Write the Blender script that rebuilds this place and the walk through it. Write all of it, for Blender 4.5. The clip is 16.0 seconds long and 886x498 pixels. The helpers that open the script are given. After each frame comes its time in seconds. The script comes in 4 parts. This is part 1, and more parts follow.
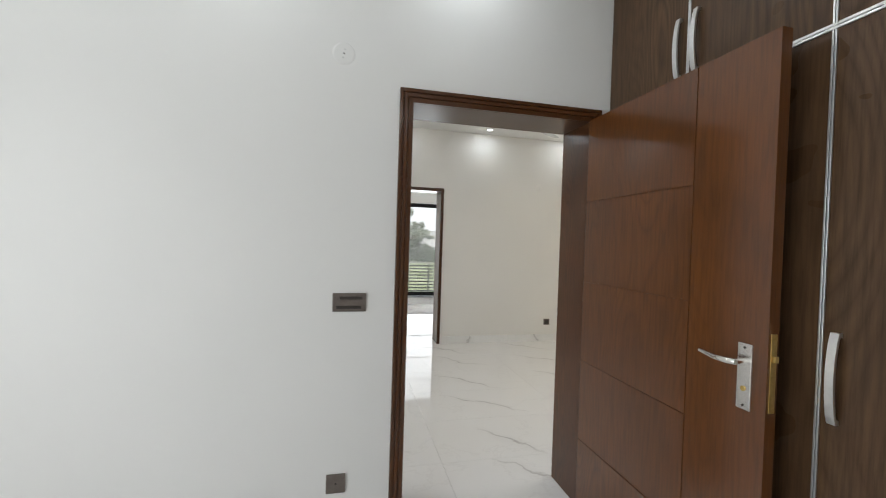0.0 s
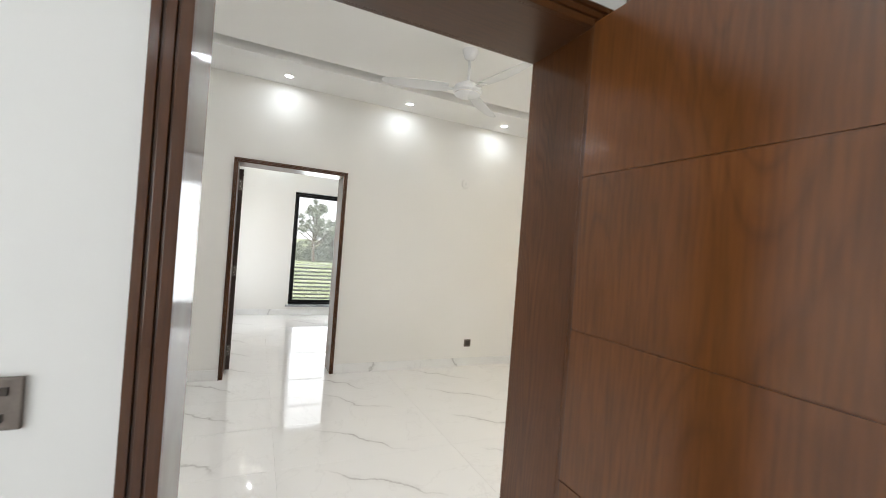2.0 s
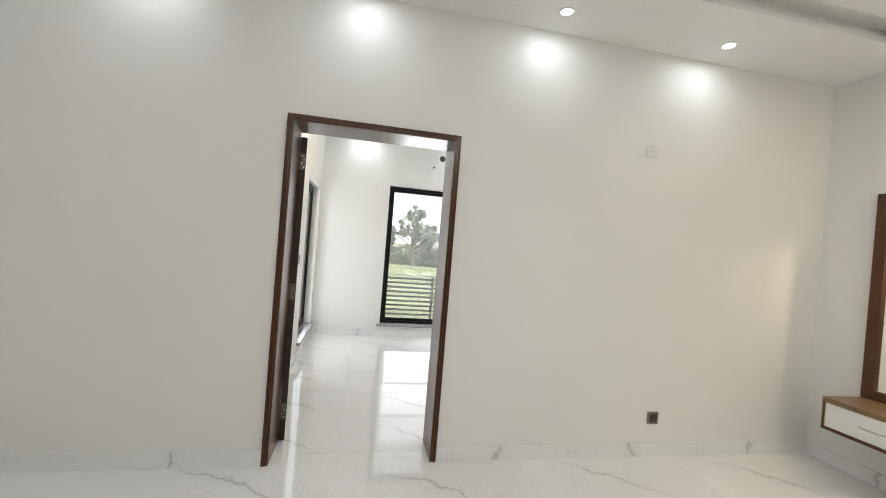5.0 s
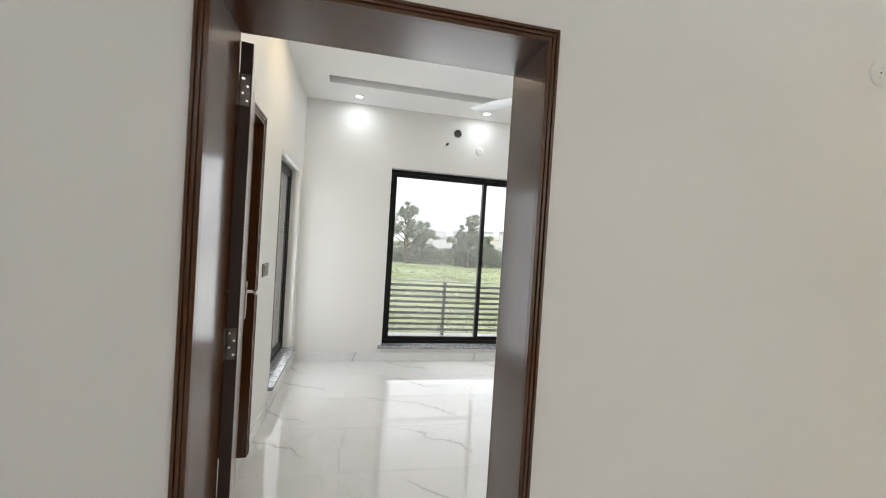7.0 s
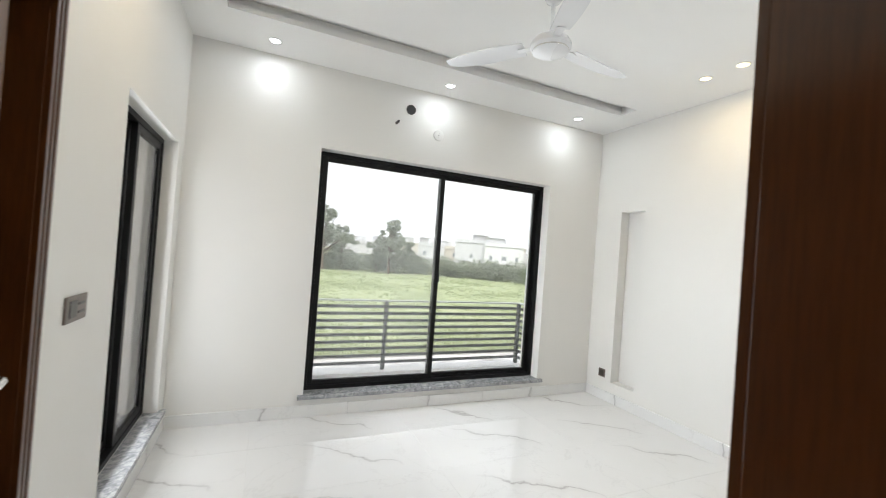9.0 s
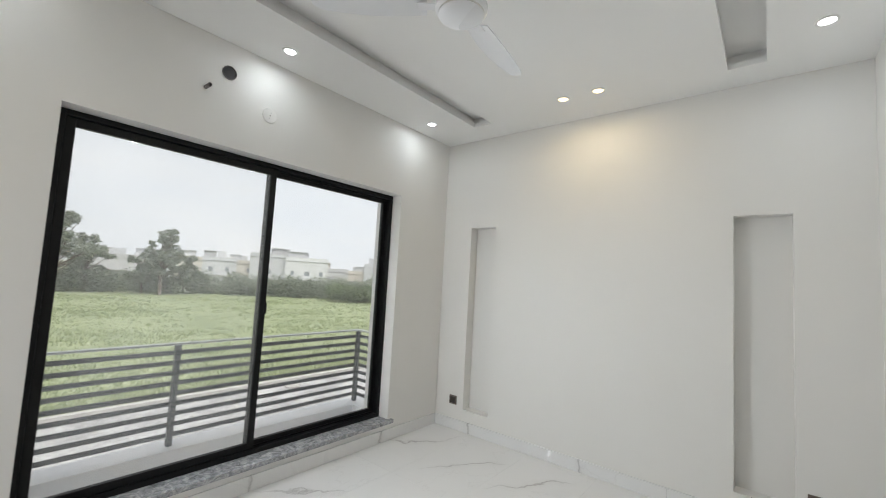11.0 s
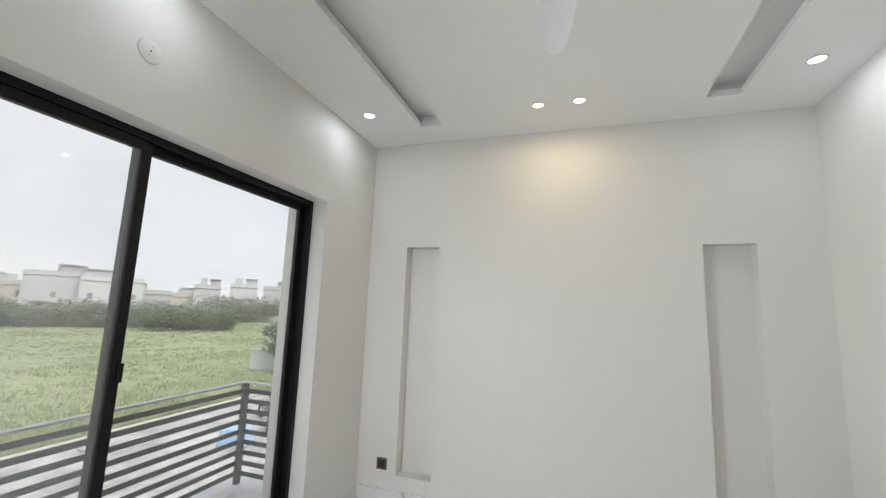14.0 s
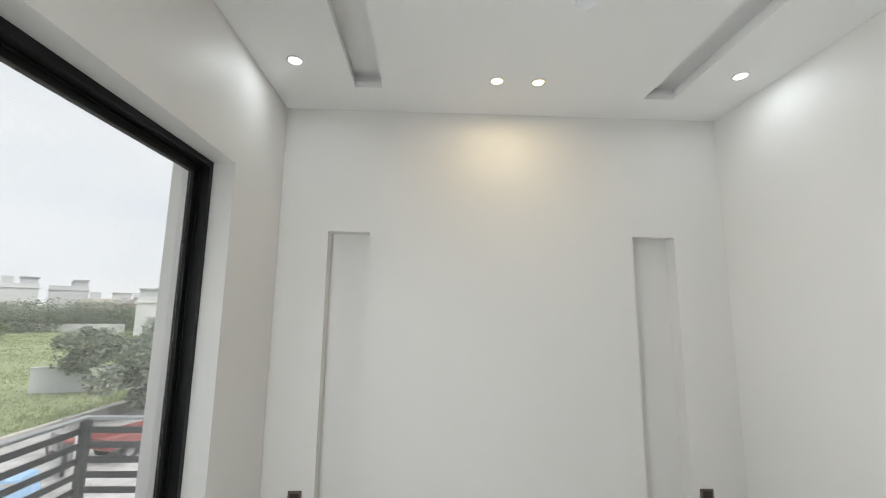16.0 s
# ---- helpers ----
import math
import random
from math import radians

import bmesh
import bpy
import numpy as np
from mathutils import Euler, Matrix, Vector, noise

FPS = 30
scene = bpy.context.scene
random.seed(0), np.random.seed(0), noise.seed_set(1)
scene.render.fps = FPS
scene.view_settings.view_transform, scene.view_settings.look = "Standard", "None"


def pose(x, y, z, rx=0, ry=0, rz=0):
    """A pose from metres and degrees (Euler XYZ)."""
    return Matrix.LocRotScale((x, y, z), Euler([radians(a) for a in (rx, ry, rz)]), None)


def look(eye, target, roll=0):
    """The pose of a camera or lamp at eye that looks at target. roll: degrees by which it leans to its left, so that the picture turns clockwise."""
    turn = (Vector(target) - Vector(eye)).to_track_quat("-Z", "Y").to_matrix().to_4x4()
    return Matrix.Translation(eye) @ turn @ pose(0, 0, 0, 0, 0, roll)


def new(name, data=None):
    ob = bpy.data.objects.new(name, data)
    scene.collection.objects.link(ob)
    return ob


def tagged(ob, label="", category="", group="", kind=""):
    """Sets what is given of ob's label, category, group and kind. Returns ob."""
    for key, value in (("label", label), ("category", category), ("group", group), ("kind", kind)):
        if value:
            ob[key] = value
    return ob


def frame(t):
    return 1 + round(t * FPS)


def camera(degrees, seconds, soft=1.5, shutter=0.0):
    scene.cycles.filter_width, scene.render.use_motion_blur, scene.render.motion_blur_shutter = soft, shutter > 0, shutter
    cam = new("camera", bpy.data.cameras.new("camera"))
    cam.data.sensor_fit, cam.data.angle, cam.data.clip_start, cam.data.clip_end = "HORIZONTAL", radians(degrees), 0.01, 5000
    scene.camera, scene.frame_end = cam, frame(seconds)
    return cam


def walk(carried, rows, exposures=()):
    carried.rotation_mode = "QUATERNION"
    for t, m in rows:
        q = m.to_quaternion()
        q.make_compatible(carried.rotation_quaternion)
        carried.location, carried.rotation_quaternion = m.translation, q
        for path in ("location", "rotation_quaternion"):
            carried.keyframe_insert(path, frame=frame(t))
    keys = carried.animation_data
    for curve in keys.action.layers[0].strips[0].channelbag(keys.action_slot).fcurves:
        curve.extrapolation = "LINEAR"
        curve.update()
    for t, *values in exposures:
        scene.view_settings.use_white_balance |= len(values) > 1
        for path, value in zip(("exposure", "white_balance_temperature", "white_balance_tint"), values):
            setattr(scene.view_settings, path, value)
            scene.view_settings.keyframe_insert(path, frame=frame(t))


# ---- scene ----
cam = camera(95.3, 16.0, soft=0.95, shutter=0.3)

PATH = [
    (0, (0.303, 0.571, 1.418), (0.753, 2.519, 1.383), 1.8),
    (0.5, (0.393, 0.789, 1.409), (1.029, 2.684, 1.343), 2.7),
    (1, (0.478, 1.078, 1.418), (1.267, 2.914, 1.364), 3.8),
    (1.5, (0.563, 1.339, 1.418), (1.507, 3.1, 1.342), 3.4),
    (2, (0.72, 1.64, 1.426), (1.557, 3.457, 1.425), 4.4),
    (2.5, (0.792, 1.911, 1.44), (1.497, 3.783, 1.422), 5.3),
    (3, (0.855, 2.240, 1.428), (1.462, 4.145, 1.448), 5.5),
    (3.5, (0.903, 2.491, 1.429), (1.539, 4.386, 1.377), 4.7),
    (4, (0.976, 2.834, 1.421), (1.476, 4.771, 1.401), 5.2),
    (4.5, (1.003, 3.122, 1.434), (1.416, 5.079, 1.416), 5.0),
    (4.7, (0.992, 3.242, 1.427), (1.384, 5.203, 1.413), 4.7),
    (6.8, (0.938, 4.637, 1.432), (1.342, 6.596, 1.399), 4.1),
    (7, (0.932, 4.782, 1.435), (1.361, 6.736, 1.403), 3.6),
    (7.5, (0.891, 5.068, 1.459), (1.397, 7.003, 1.425), 3.6),
    (8, (0.903, 5.402, 1.432), (1.456, 7.324, 1.415), 3.5),
    (8.5, (0.932, 5.698, 1.458), (1.549, 7.6, 1.443), 3.9),
    (9, (0.932, 5.984, 1.455), (1.736, 7.815, 1.477), 4.2),
    (9.5, (0.947, 6.214, 1.463), (1.96, 7.936, 1.545), 3.7),
    (10, (0.98, 6.444, 1.48), (2.195, 8.028, 1.597), 3.0),
    (12.3, (1.116, 7.272, 1.486), (2.851, 8.243, 1.695), 2.9),
    (12.5, (1.157, 7.365, 1.508), (2.893, 8.332, 1.735), 2.4),
    (13, (1.234, 7.507, 1.526), (2.97, 8.464, 1.791), 2.2),
    (13.5, (1.274, 7.621, 1.519), (3.065, 8.466, 1.806), 2.4),
    (14, (1.256, 7.815, 1.535), (3.133, 8.441, 1.823), 2.2),
    (14.5, (1.277, 7.959, 1.537), (3.207, 8.401, 1.819), 1.4),
    (15, (1.368, 8.132, 1.514), (3.328, 8.399, 1.806), 0.4),
    (15.5, (1.465, 8.295, 1.521), (3.441, 8.403, 1.815), 0.3),
    (16, (1.555, 8.482, 1.496), (3.531, 8.406, 1.792), 0.7),
]
EXPO = [(0, 0.53), (1.0, 0.86), (2.0, 1.06), (3.0, 1.14), (4.7, 0.98), (6.8, 0.68), (8.0, 0.8), (8.6, 0.8), (9.0, 0.74), (9.5, 0.62), (10.0, 0.37), (12.3, 0.15), (16, 0.19)]
SKY, SUN = 0.094, 3.1
SPREAD = 180
P_COOL, P_WARM, P_NICHE = 1.2, 1.6, 10.0
P_COOLB, P_WARMB = 0.85, 1.7
P_WINC, P_BALC, P_WINA, P_FILLB = 24.0, 7.0, 35.0, 5.0
FANB = (2.10, 4.41, 42)

walk(cam, [(t, look(eye, target, roll)) for t, eye, target, roll in PATH], exposures=EXPO)

# ---- world, sun, lamps' strengths ----
world = bpy.data.worlds.new("overcast")
scene.world = world
world.use_nodes = True
wn = world.node_tree.nodes
wl = world.node_tree.links
wbg = wn["Background"]
sky = wn.new("ShaderNodeTexSky")
sky.sky_type = 'NISHITA'
sky.sun_disc = False
sky.sun_elevation, sky.sun_rotation = radians(58), radians(200)
sky.dust_density = 4.0
skymix = wn.new("ShaderNodeMix")
skymix.data_type = 'RGBA'
skymix.inputs[0].default_value = 0.9
cloudn = wn.new("ShaderNodeTexNoise")
cloudn.inputs["Scale"].default_value = 2.6
cloudn.inputs["Detail"].default_value = 6
cloudr = wn.new("ShaderNodeValToRGB")
cloudr.color_ramp.elements[0].position, cloudr.color_ramp.elements[0].color = 0.3, (8.8, 9.3, 9.8, 1)
cloudr.color_ramp.elements[1].position, cloudr.color_ramp.elements[1].color = 0.68, (10.2, 10.4, 10.5, 1)
wmap = wn.new("ShaderNodeMapping")
wmap.inputs["Scale"].default_value = (1, 1, 3.5)
wtc = wn.new("ShaderNodeTexCoord")
wl.new(wtc.outputs["Generated"], wmap.inputs["Vector"])
wl.new(wmap.outputs["Vector"], cloudn.inputs["Vector"])
wl.new(cloudn.outputs["Fac"], cloudr.inputs["Fac"])
wl.new(sky.outputs["Color"], skymix.inputs[6])
wl.new(cloudr.outputs["Color"], skymix.inputs[7])
wl.new(skymix.outputs[2], wbg.inputs["Color"])
wbg.inputs["Strength"].default_value = SKY

sun = new("sun", bpy.data.lights.new("sun", 'SUN'))
sun.data.energy, sun.data.angle, sun.data.color = SUN, radians(35), (1.0, 0.97, 0.92)
sun.matrix_world = look((-6, -16, 30), (0, 0, 0))


# ---- mesh helpers ----
def box(bm, x0, x1, y0, y1, z0, z1, bevel=0.0):
    vs = [bm.verts.new(c) for c in ((x0, y0, z0), (x1, y0, z0), (x1, y1, z0), (x0, y1, z0),
                                    (x0, y0, z1), (x1, y0, z1), (x1, y1, z1), (x0, y1, z1))]
    fs = [bm.faces.new([vs[i] for i in q]) for q in ((3, 2, 1, 0), (4, 5, 6, 7), (0, 1, 5, 4), (1, 2, 6, 5), (2, 3, 7, 6), (3, 0, 4, 7))]
    if bevel:
        es = {e for f in fs for e in f.edges}
        bmesh.ops.bevel(bm, geom=list(es), offset=bevel, segments=2, affect='EDGES', profile=0.6)
    return bm


def boxes(*items, bevel=0.0):
    bm = bmesh.new()
    for it in items:
        box(bm, *it, bevel=bevel)
    return bm


def lathe(bm, profile, n=32, m=None):
    """Turns (radius, height) pairs about z; m places the result."""
    rings = []
    for r, z in profile:
        if r < 1e-5:
            rings.append([bm.verts.new((0, 0, z))])
        else:
            rings.append([bm.verts.new((r * math.cos(2 * math.pi * i / n), r * math.sin(2 * math.pi * i / n), z)) for i in range(n)])
    for a, b in zip(rings, rings[1:]):
        for i in range(n):
            j = (i + 1) % n
            if len(a) == 1 and len(b) == 1:
                continue
            if len(a) == 1:
                bm.faces.new((a[0], b[j], b[i]))
            elif len(b) == 1:
                bm.faces.new((a[i], a[j], b[0]))
            else:
                bm.faces.new((a[i], a[j], b[j], b[i]))
    if m is not None:
        bmesh.ops.transform(bm, matrix=m, verts=[v for ring in rings for v in ring])
    return bm


def tube(bm, points, radii, n=10):
    """A round bar along the points."""
    pts = [Vector(p) for p in points]
    rings = []
    for i, p in enumerate(pts):
        d = (pts[min(i + 1, len(pts) - 1)] - pts[max(i - 1, 0)]).normalized()
        u = d.orthogonal().normalized() if not rings else (uu - d * uu.dot(d)).normalized()
        uu = u
        w = d.cross(u)
        r = radii[i] if hasattr(radii, "__len__") else radii
        rings.append([bm.verts.new(p + r * (u * math.cos(2 * math.pi * k / n) + w * math.sin(2 * math.pi * k / n))) for k in range(n)])
    for a, b in zip(rings, rings[1:]):
        for k in range(n):
            bm.faces.new((a[k], a[(k + 1) % n], b[(k + 1) % n], b[k]))
    bm.faces.new(rings[0][::-1])
    bm.faces.new(rings[-1])
    return bm


def mesh_of(name, bm, material, smooth=False):
    me = bpy.data.meshes.new(name)
    bmesh.ops.recalc_face_normals(bm, faces=bm.faces)
    bm.to_mesh(me)
    bm.free()
    for mt in (material if isinstance(material, (list, tuple)) else [material]):
        me.materials.append(mt)
    if smooth:
        me.shade_smooth()
        me.set_sharp_from_angle(angle=radians(35))
    return me


def part(name, bm, material, parent=None, label="", smooth=False, m=None):
    ob = new(name, mesh_of(name, bm, material, smooth))
    if parent is not None:
        ob.parent = parent
    if m is not None:
        ob.matrix_basis = m
    if label:
        tagged(ob, label)
    return ob


def thing(name, label, category, m=None, group="", kind=""):
    ob = new(name)
    ob.empty_display_size = 0.1
    if m is not None:
        ob.matrix_basis = m
    return tagged(ob, label, category, group, kind)


def solid(name, bm, material, label, category, kind="structure", smooth=False):
    return tagged(part(name, bm, material, None, "", smooth), label, category, "", kind)


# ---- materials ----
def base(name, color=(0.8, 0.8, 0.8), rough=0.5, metal=0.0):
    m = bpy.data.materials.new(name)
    m.use_nodes = True
    b = m.node_tree.nodes["Principled BSDF"]
    b.inputs["Base Color"].default_value = (*color, 1)
    b.inputs["Roughness"].default_value = rough
    b.inputs["Metallic"].default_value = metal
    return m, m.node_tree.nodes, m.node_tree.links, b


def coords(n, l, scale=(1, 1, 1), rot=(0, 0, 0), space="Object"):
    tc, mp = n.new("ShaderNodeTexCoord"), n.new("ShaderNodeMapping")
    mp.inputs["Scale"].default_value = scale
    mp.inputs["Rotation"].default_value = rot
    l.new(tc.outputs[space], mp.inputs["Vector"])
    return mp


def noise_tex(n, l, vec, scale, detail=4, rough=0.5, distort=0.0):
    t = n.new("ShaderNodeTexNoise")
    t.inputs["Scale"].default_value, t.inputs["Detail"].default_value = scale, detail
    t.inputs["Roughness"].default_value, t.inputs["Distortion"].default_value = rough, distort
    l.new(vec.outputs["Vector"], t.inputs["Vector"])
    return t


def ramp(n, l, src, stops):
    r = n.new("ShaderNodeValToRGB")
    e = r.color_ramp.elements
    while len(e) < len(stops):
        e.new(0.5)
    for k, (p, c) in zip(e, stops):
        k.position = p
        k.color = (*c, 1) if len(c) == 3 else c
    l.new(src, r.inputs["Fac"])
    return r


def mixc(n, l, fac, a, b, mode='MIX'):
    x = n.new("ShaderNodeMix")
    x.data_type, x.blend_type = 'RGBA', mode
    for sock, v in ((x.inputs[0], fac), (x.inputs[6], a), (x.inputs[7], b)):
        if isinstance(v, (int, float)):
            sock.default_value = v
        elif isinstance(v, tuple):
            sock.default_value = (*v, 1)
        else:
            l.new(v, sock)
    return x.outputs[2]


def bump(n, l, b, src, strength, dist=0.002):
    k = n.new("ShaderNodeBump")
    k.inputs["Strength"].default_value, k.inputs["Distance"].default_value = strength, dist
    l.new(src, k.inputs["Height"])
    l.new(k.outputs["Normal"], b.inputs["Normal"])


def paint_mat(name, color, rough=0.5, amount=0.035):
    m, n, l, b = base(name, color, rough)
    v = coords(n, l)
    big = noise_tex(n, l, v, 0.9, 3)
    dark = tuple(c * (1 - amount * 2) for c in color)
    l.new(mixc(n, l, big.outputs["Fac"], color, dark), b.inputs["Base Color"])
    fine = noise_tex(n, l, v, 220, 3)
    bump(n, l, b, fine.outputs["Fac"], 0.12, 0.0008)
    r = n.new("ShaderNodeMapRange")
    r.inputs["To Min"].default_value, r.inputs["To Max"].default_value = rough - 0.08, rough + 0.1
    l.new(big.outputs["Fac"], r.inputs["Value"])
    l.new(r.outputs["Result"], b.inputs["Roughness"])
    return m


def wood_mat(name, dark, mid, light, rough=0.28, scale=1.0, axis='z', coat=0.3, contrast=1.0, coat_rough=0.12, coat_ior=1.5):
    """Stained veneer: long fibres and cathedral figure along the axis."""
    m, n, l, b = base(name, mid, rough)
    s = {'z': (1, 1, 0.06), 'x': (0.06, 1, 1), 'y': (1, 0.06, 1)}[axis]
    who, far, shift = n.new("ShaderNodeObjectInfo"), n.new("ShaderNodeVectorMath"), n.new("ShaderNodeVectorMath")
    far.operation = 'SCALE'
    far.inputs[0].default_value = (3.1, 2.3, 5.7)
    l.new(who.outputs["Random"], far.inputs["Scale"])
    tco = n.new("ShaderNodeTexCoord")
    l.new(tco.outputs["Object"], shift.inputs[0])
    l.new(far.outputs[0], shift.inputs[1])

    def grain(k):
        mp = n.new("ShaderNodeMapping")
        mp.inputs["Scale"].default_value = k
        l.new(shift.outputs[0], mp.inputs["Vector"])
        return mp

    v = grain(tuple(k * scale for k in s))
    sf = {'z': (1, 1, 0.2), 'x': (0.2, 1, 1), 'y': (1, 0.2, 1)}[axis]
    vf = grain(tuple(k * scale for k in sf))
    warp = noise_tex(n, l, vf, 3.4, 1.0, 0.4, 0.15)
    sep = n.new("ShaderNodeMath")
    sep.operation = 'MULTIPLY'
    sep.inputs[1].default_value = 58.0
    l.new(warp.outputs["Fac"], sep.inputs[0])
    fr = n.new("ShaderNodeMath")
    fr.operation = 'PINGPONG'
    fr.inputs[1].default_value = 1.0
    l.new(sep.outputs[0], fr.inputs[0])
    fig = ramp(n, l, fr.outputs[0], [(0.0, dark), (0.3, mid), (1.0, light)])
    fib = noise_tex(n, l, v, 85, 4, 0.65)
    fr2 = ramp(n, l, fib.outputs["Fac"], [(0.32, (0.5,) * 3), (0.6, (1.0,) * 3)])
    band = noise_tex(n, l, v, 2.2, 2)
    where = ramp(n, l, band.outputs["Fac"], [(0.46, (0.03 * contrast,) * 3), (0.62, (0.4 * contrast,) * 3)])
    col = mixc(n, l, where.outputs["Color"], mid, fig.outputs["Color"])
    col = mixc(n, l, 0.75 * contrast, col, fr2.outputs["Color"], 'MULTIPLY')
    v2 = grain((1, 1, 1))
    blot = noise_tex(n, l, v2, 2.4, 3)
    bl = ramp(n, l, blot.outputs["Fac"], [(0.3, (0.78,) * 3), (0.7, (1.12,) * 3)])
    col = mixc(n, l, 0.8, col, bl.outputs["Color"], 'MULTIPLY')
    l.new(col, b.inputs["Base Color"])
    rr = ramp(n, l, blot.outputs["Fac"], [(0.3, (rough * 0.85,) * 3), (0.75, (rough * 1.35,) * 3)])
    l.new(rr.outputs["Color"], b.inputs["Roughness"])
    b.inputs["Coat Weight"].default_value, b.inputs["Coat Roughness"].default_value = coat, coat_rough
    b.inputs["Specular IOR Level"].default_value, b.inputs["Coat IOR"].default_value = 0.15, coat_ior
    bump(n, l, b, fib.outputs["Fac"], 0.12, 0.0006)
    return m


def marble_mat():
    """Glossy white porcelain with long grey veins; each tile shows another part of the slab."""
    m, n, l, b = base("white_marble_tile", (0.8, 0.8, 0.79), 0.06)
    oi = n.new("ShaderNodeObjectInfo")
    tc = n.new("ShaderNodeTexCoord")
    rot, mp = n.new("ShaderNodeMapping"), n.new("ShaderNodeMapping")
    rot.inputs["Rotation"].default_value = (0, 0, radians(36))
    l.new(tc.outputs["Object"], rot.inputs["Vector"])

    def calc(op, a, c=None):
        k = n.new("ShaderNodeMath")
        k.operation = op
        for sock, v in zip(k.inputs, (a, c)):
            if isinstance(v, (int, float)):
                sock.default_value = v
            elif v is not None:
                l.new(v, sock)
        return k.outputs[0]

    rnd = oi.outputs["Random"]
    off = n.new("ShaderNodeCombineXYZ")
    l.new(calc('MULTIPLY', rnd, 91.0), off.inputs[0])
    l.new(calc('MULTIPLY', rnd, 37.0), off.inputs[1])
    shift = n.new("ShaderNodeVectorMath")
    l.new(rot.outputs["Vector"], shift.inputs[0])
    l.new(off.outputs[0], shift.inputs[1])
    l.new(shift.outputs[0], mp.inputs["Vector"])
    sep = n.new("ShaderNodeSeparateXYZ")
    l.new(rot.outputs["Vector"], sep.inputs[0])
    wob = noise_tex(n, l, mp, 2.3, 5, 0.55)
    w = calc('MULTIPLY', calc('SUBTRACT', wob.outputs["Fac"], 0.5), 0.42)
    place = calc('MULTIPLY', calc('SUBTRACT', calc('FRACT', calc('MULTIPLY', rnd, 17.3)), 0.5), 0.22)
    d = calc('ABSOLUTE', calc('ADD', calc('ADD', sep.outputs[1], w), place))
    reach = calc('ABSOLUTE', calc('ADD', sep.outputs[0], calc('MULTIPLY', w, 1.5)))
    gr = ramp(n, l, reach, [(0.16, (1,) * 3), (0.42, (0,) * 3)])
    core = ramp(n, l, d, [(0.0, (0.85,) * 3), (0.005, (0.5,) * 3), (0.014, (0.0,) * 3)])
    halo = ramp(n, l, d, [(0.0, (0.22,) * 3), (0.07, (0.0,) * 3)])
    c1 = mixc(n, l, 1.0, core.outputs["Color"], gr.outputs["Color"], 'MULTIPLY')
    c2 = mixc(n, l, 1.0, halo.outputs["Color"], gr.outputs["Color"], 'MULTIPLY')
    thin = noise_tex(n, l, mp, 1.1, 7, 0.6, 0.6)
    t1 = ramp(n, l, calc('ABSOLUTE', calc('SUBTRACT', thin.outputs["Fac"], 0.5)), [(0.0, (0.22,) * 3), (0.008, (0,) * 3)])
    c2 = mixc(n, l, 1.0, c2, t1.outputs["Color"], 'ADD')
    cloud = noise_tex(n, l, mp, 2.2, 4)
    col = mixc(n, l, cloud.outputs["Fac"], (0.79, 0.79, 0.785), (0.74, 0.74, 0.74))
    col = mixc(n, l, c2, col, (0.56, 0.55, 0.55))
    col = mixc(n, l, c1, col, (0.42, 0.41, 0.41))
    l.new(col, b.inputs["Base Color"])
    sm = noise_tex(n, l, mp, 7, 4)
    rr = ramp(n, l, sm.outputs["Fac"], [(0.35, (0.018,) * 3), (0.75, (0.05,) * 3)])
    l.new(rr.outputs["Color"], b.inputs["Roughness"])
    b.inputs["Specular IOR Level"].default_value = 0.45
    return m


def granite_mat():
    m, n, l, b = base("grey_marble", (0.4, 0.4, 0.41), 0.18)
    v = coords(n, l)
    a = noise_tex(n, l, v, 22, 8, 0.7, 1.2)
    r = ramp(n, l, a.outputs["Fac"], [(0.3, (0.09, 0.09, 0.1)), (0.5, (0.33, 0.34, 0.36)), (0.7, (0.66, 0.66, 0.67))])
    l.new(r.outputs["Color"], b.inputs["Base Color"])
    return m


def rough_mat(name, c0, c1, rough, scale, bumpy=0.3, dist=0.01, metal=0.0, detail=6):
    m, n, l, b = base(name, c0, rough, metal)
    v = coords(n, l)
    a = noise_tex(n, l, v, scale, detail, 0.6)
    f = noise_tex(n, l, v, scale * 9, 4, 0.6)
    mx = mixc(n, l, 0.35, a.outputs["Fac"], f.outputs["Fac"])
    r = ramp(n, l, mx, [(0.35, c0), (0.65, c1)])
    l.new(r.outputs["Color"], b.inputs["Base Color"])
    if bumpy:
        bump(n, l, b, f.outputs["Fac"], bumpy, dist)
    return m


def glass_mat(name, dust_haze, tint=(1, 1, 1), rough=0.0):
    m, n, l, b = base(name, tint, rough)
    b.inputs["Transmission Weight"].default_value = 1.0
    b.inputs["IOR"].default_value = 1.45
    # Milky layer over the glass: pane dust, plus outdoor haze put into the pane.
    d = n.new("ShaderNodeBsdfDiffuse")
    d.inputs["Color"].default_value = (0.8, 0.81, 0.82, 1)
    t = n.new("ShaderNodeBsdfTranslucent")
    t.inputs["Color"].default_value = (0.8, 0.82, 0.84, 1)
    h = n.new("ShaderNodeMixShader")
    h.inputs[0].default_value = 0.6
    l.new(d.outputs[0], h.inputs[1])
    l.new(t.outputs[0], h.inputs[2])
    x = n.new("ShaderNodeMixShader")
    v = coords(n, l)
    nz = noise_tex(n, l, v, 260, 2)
    r = ramp(n, l, nz.outputs["Fac"], [(0.3, (dust_haze * 0.9,) * 3), (0.7, (dust_haze * 1.1,) * 3)])
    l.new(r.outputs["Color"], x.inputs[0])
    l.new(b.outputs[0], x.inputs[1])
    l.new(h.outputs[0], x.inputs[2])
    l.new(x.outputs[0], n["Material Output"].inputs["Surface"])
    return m


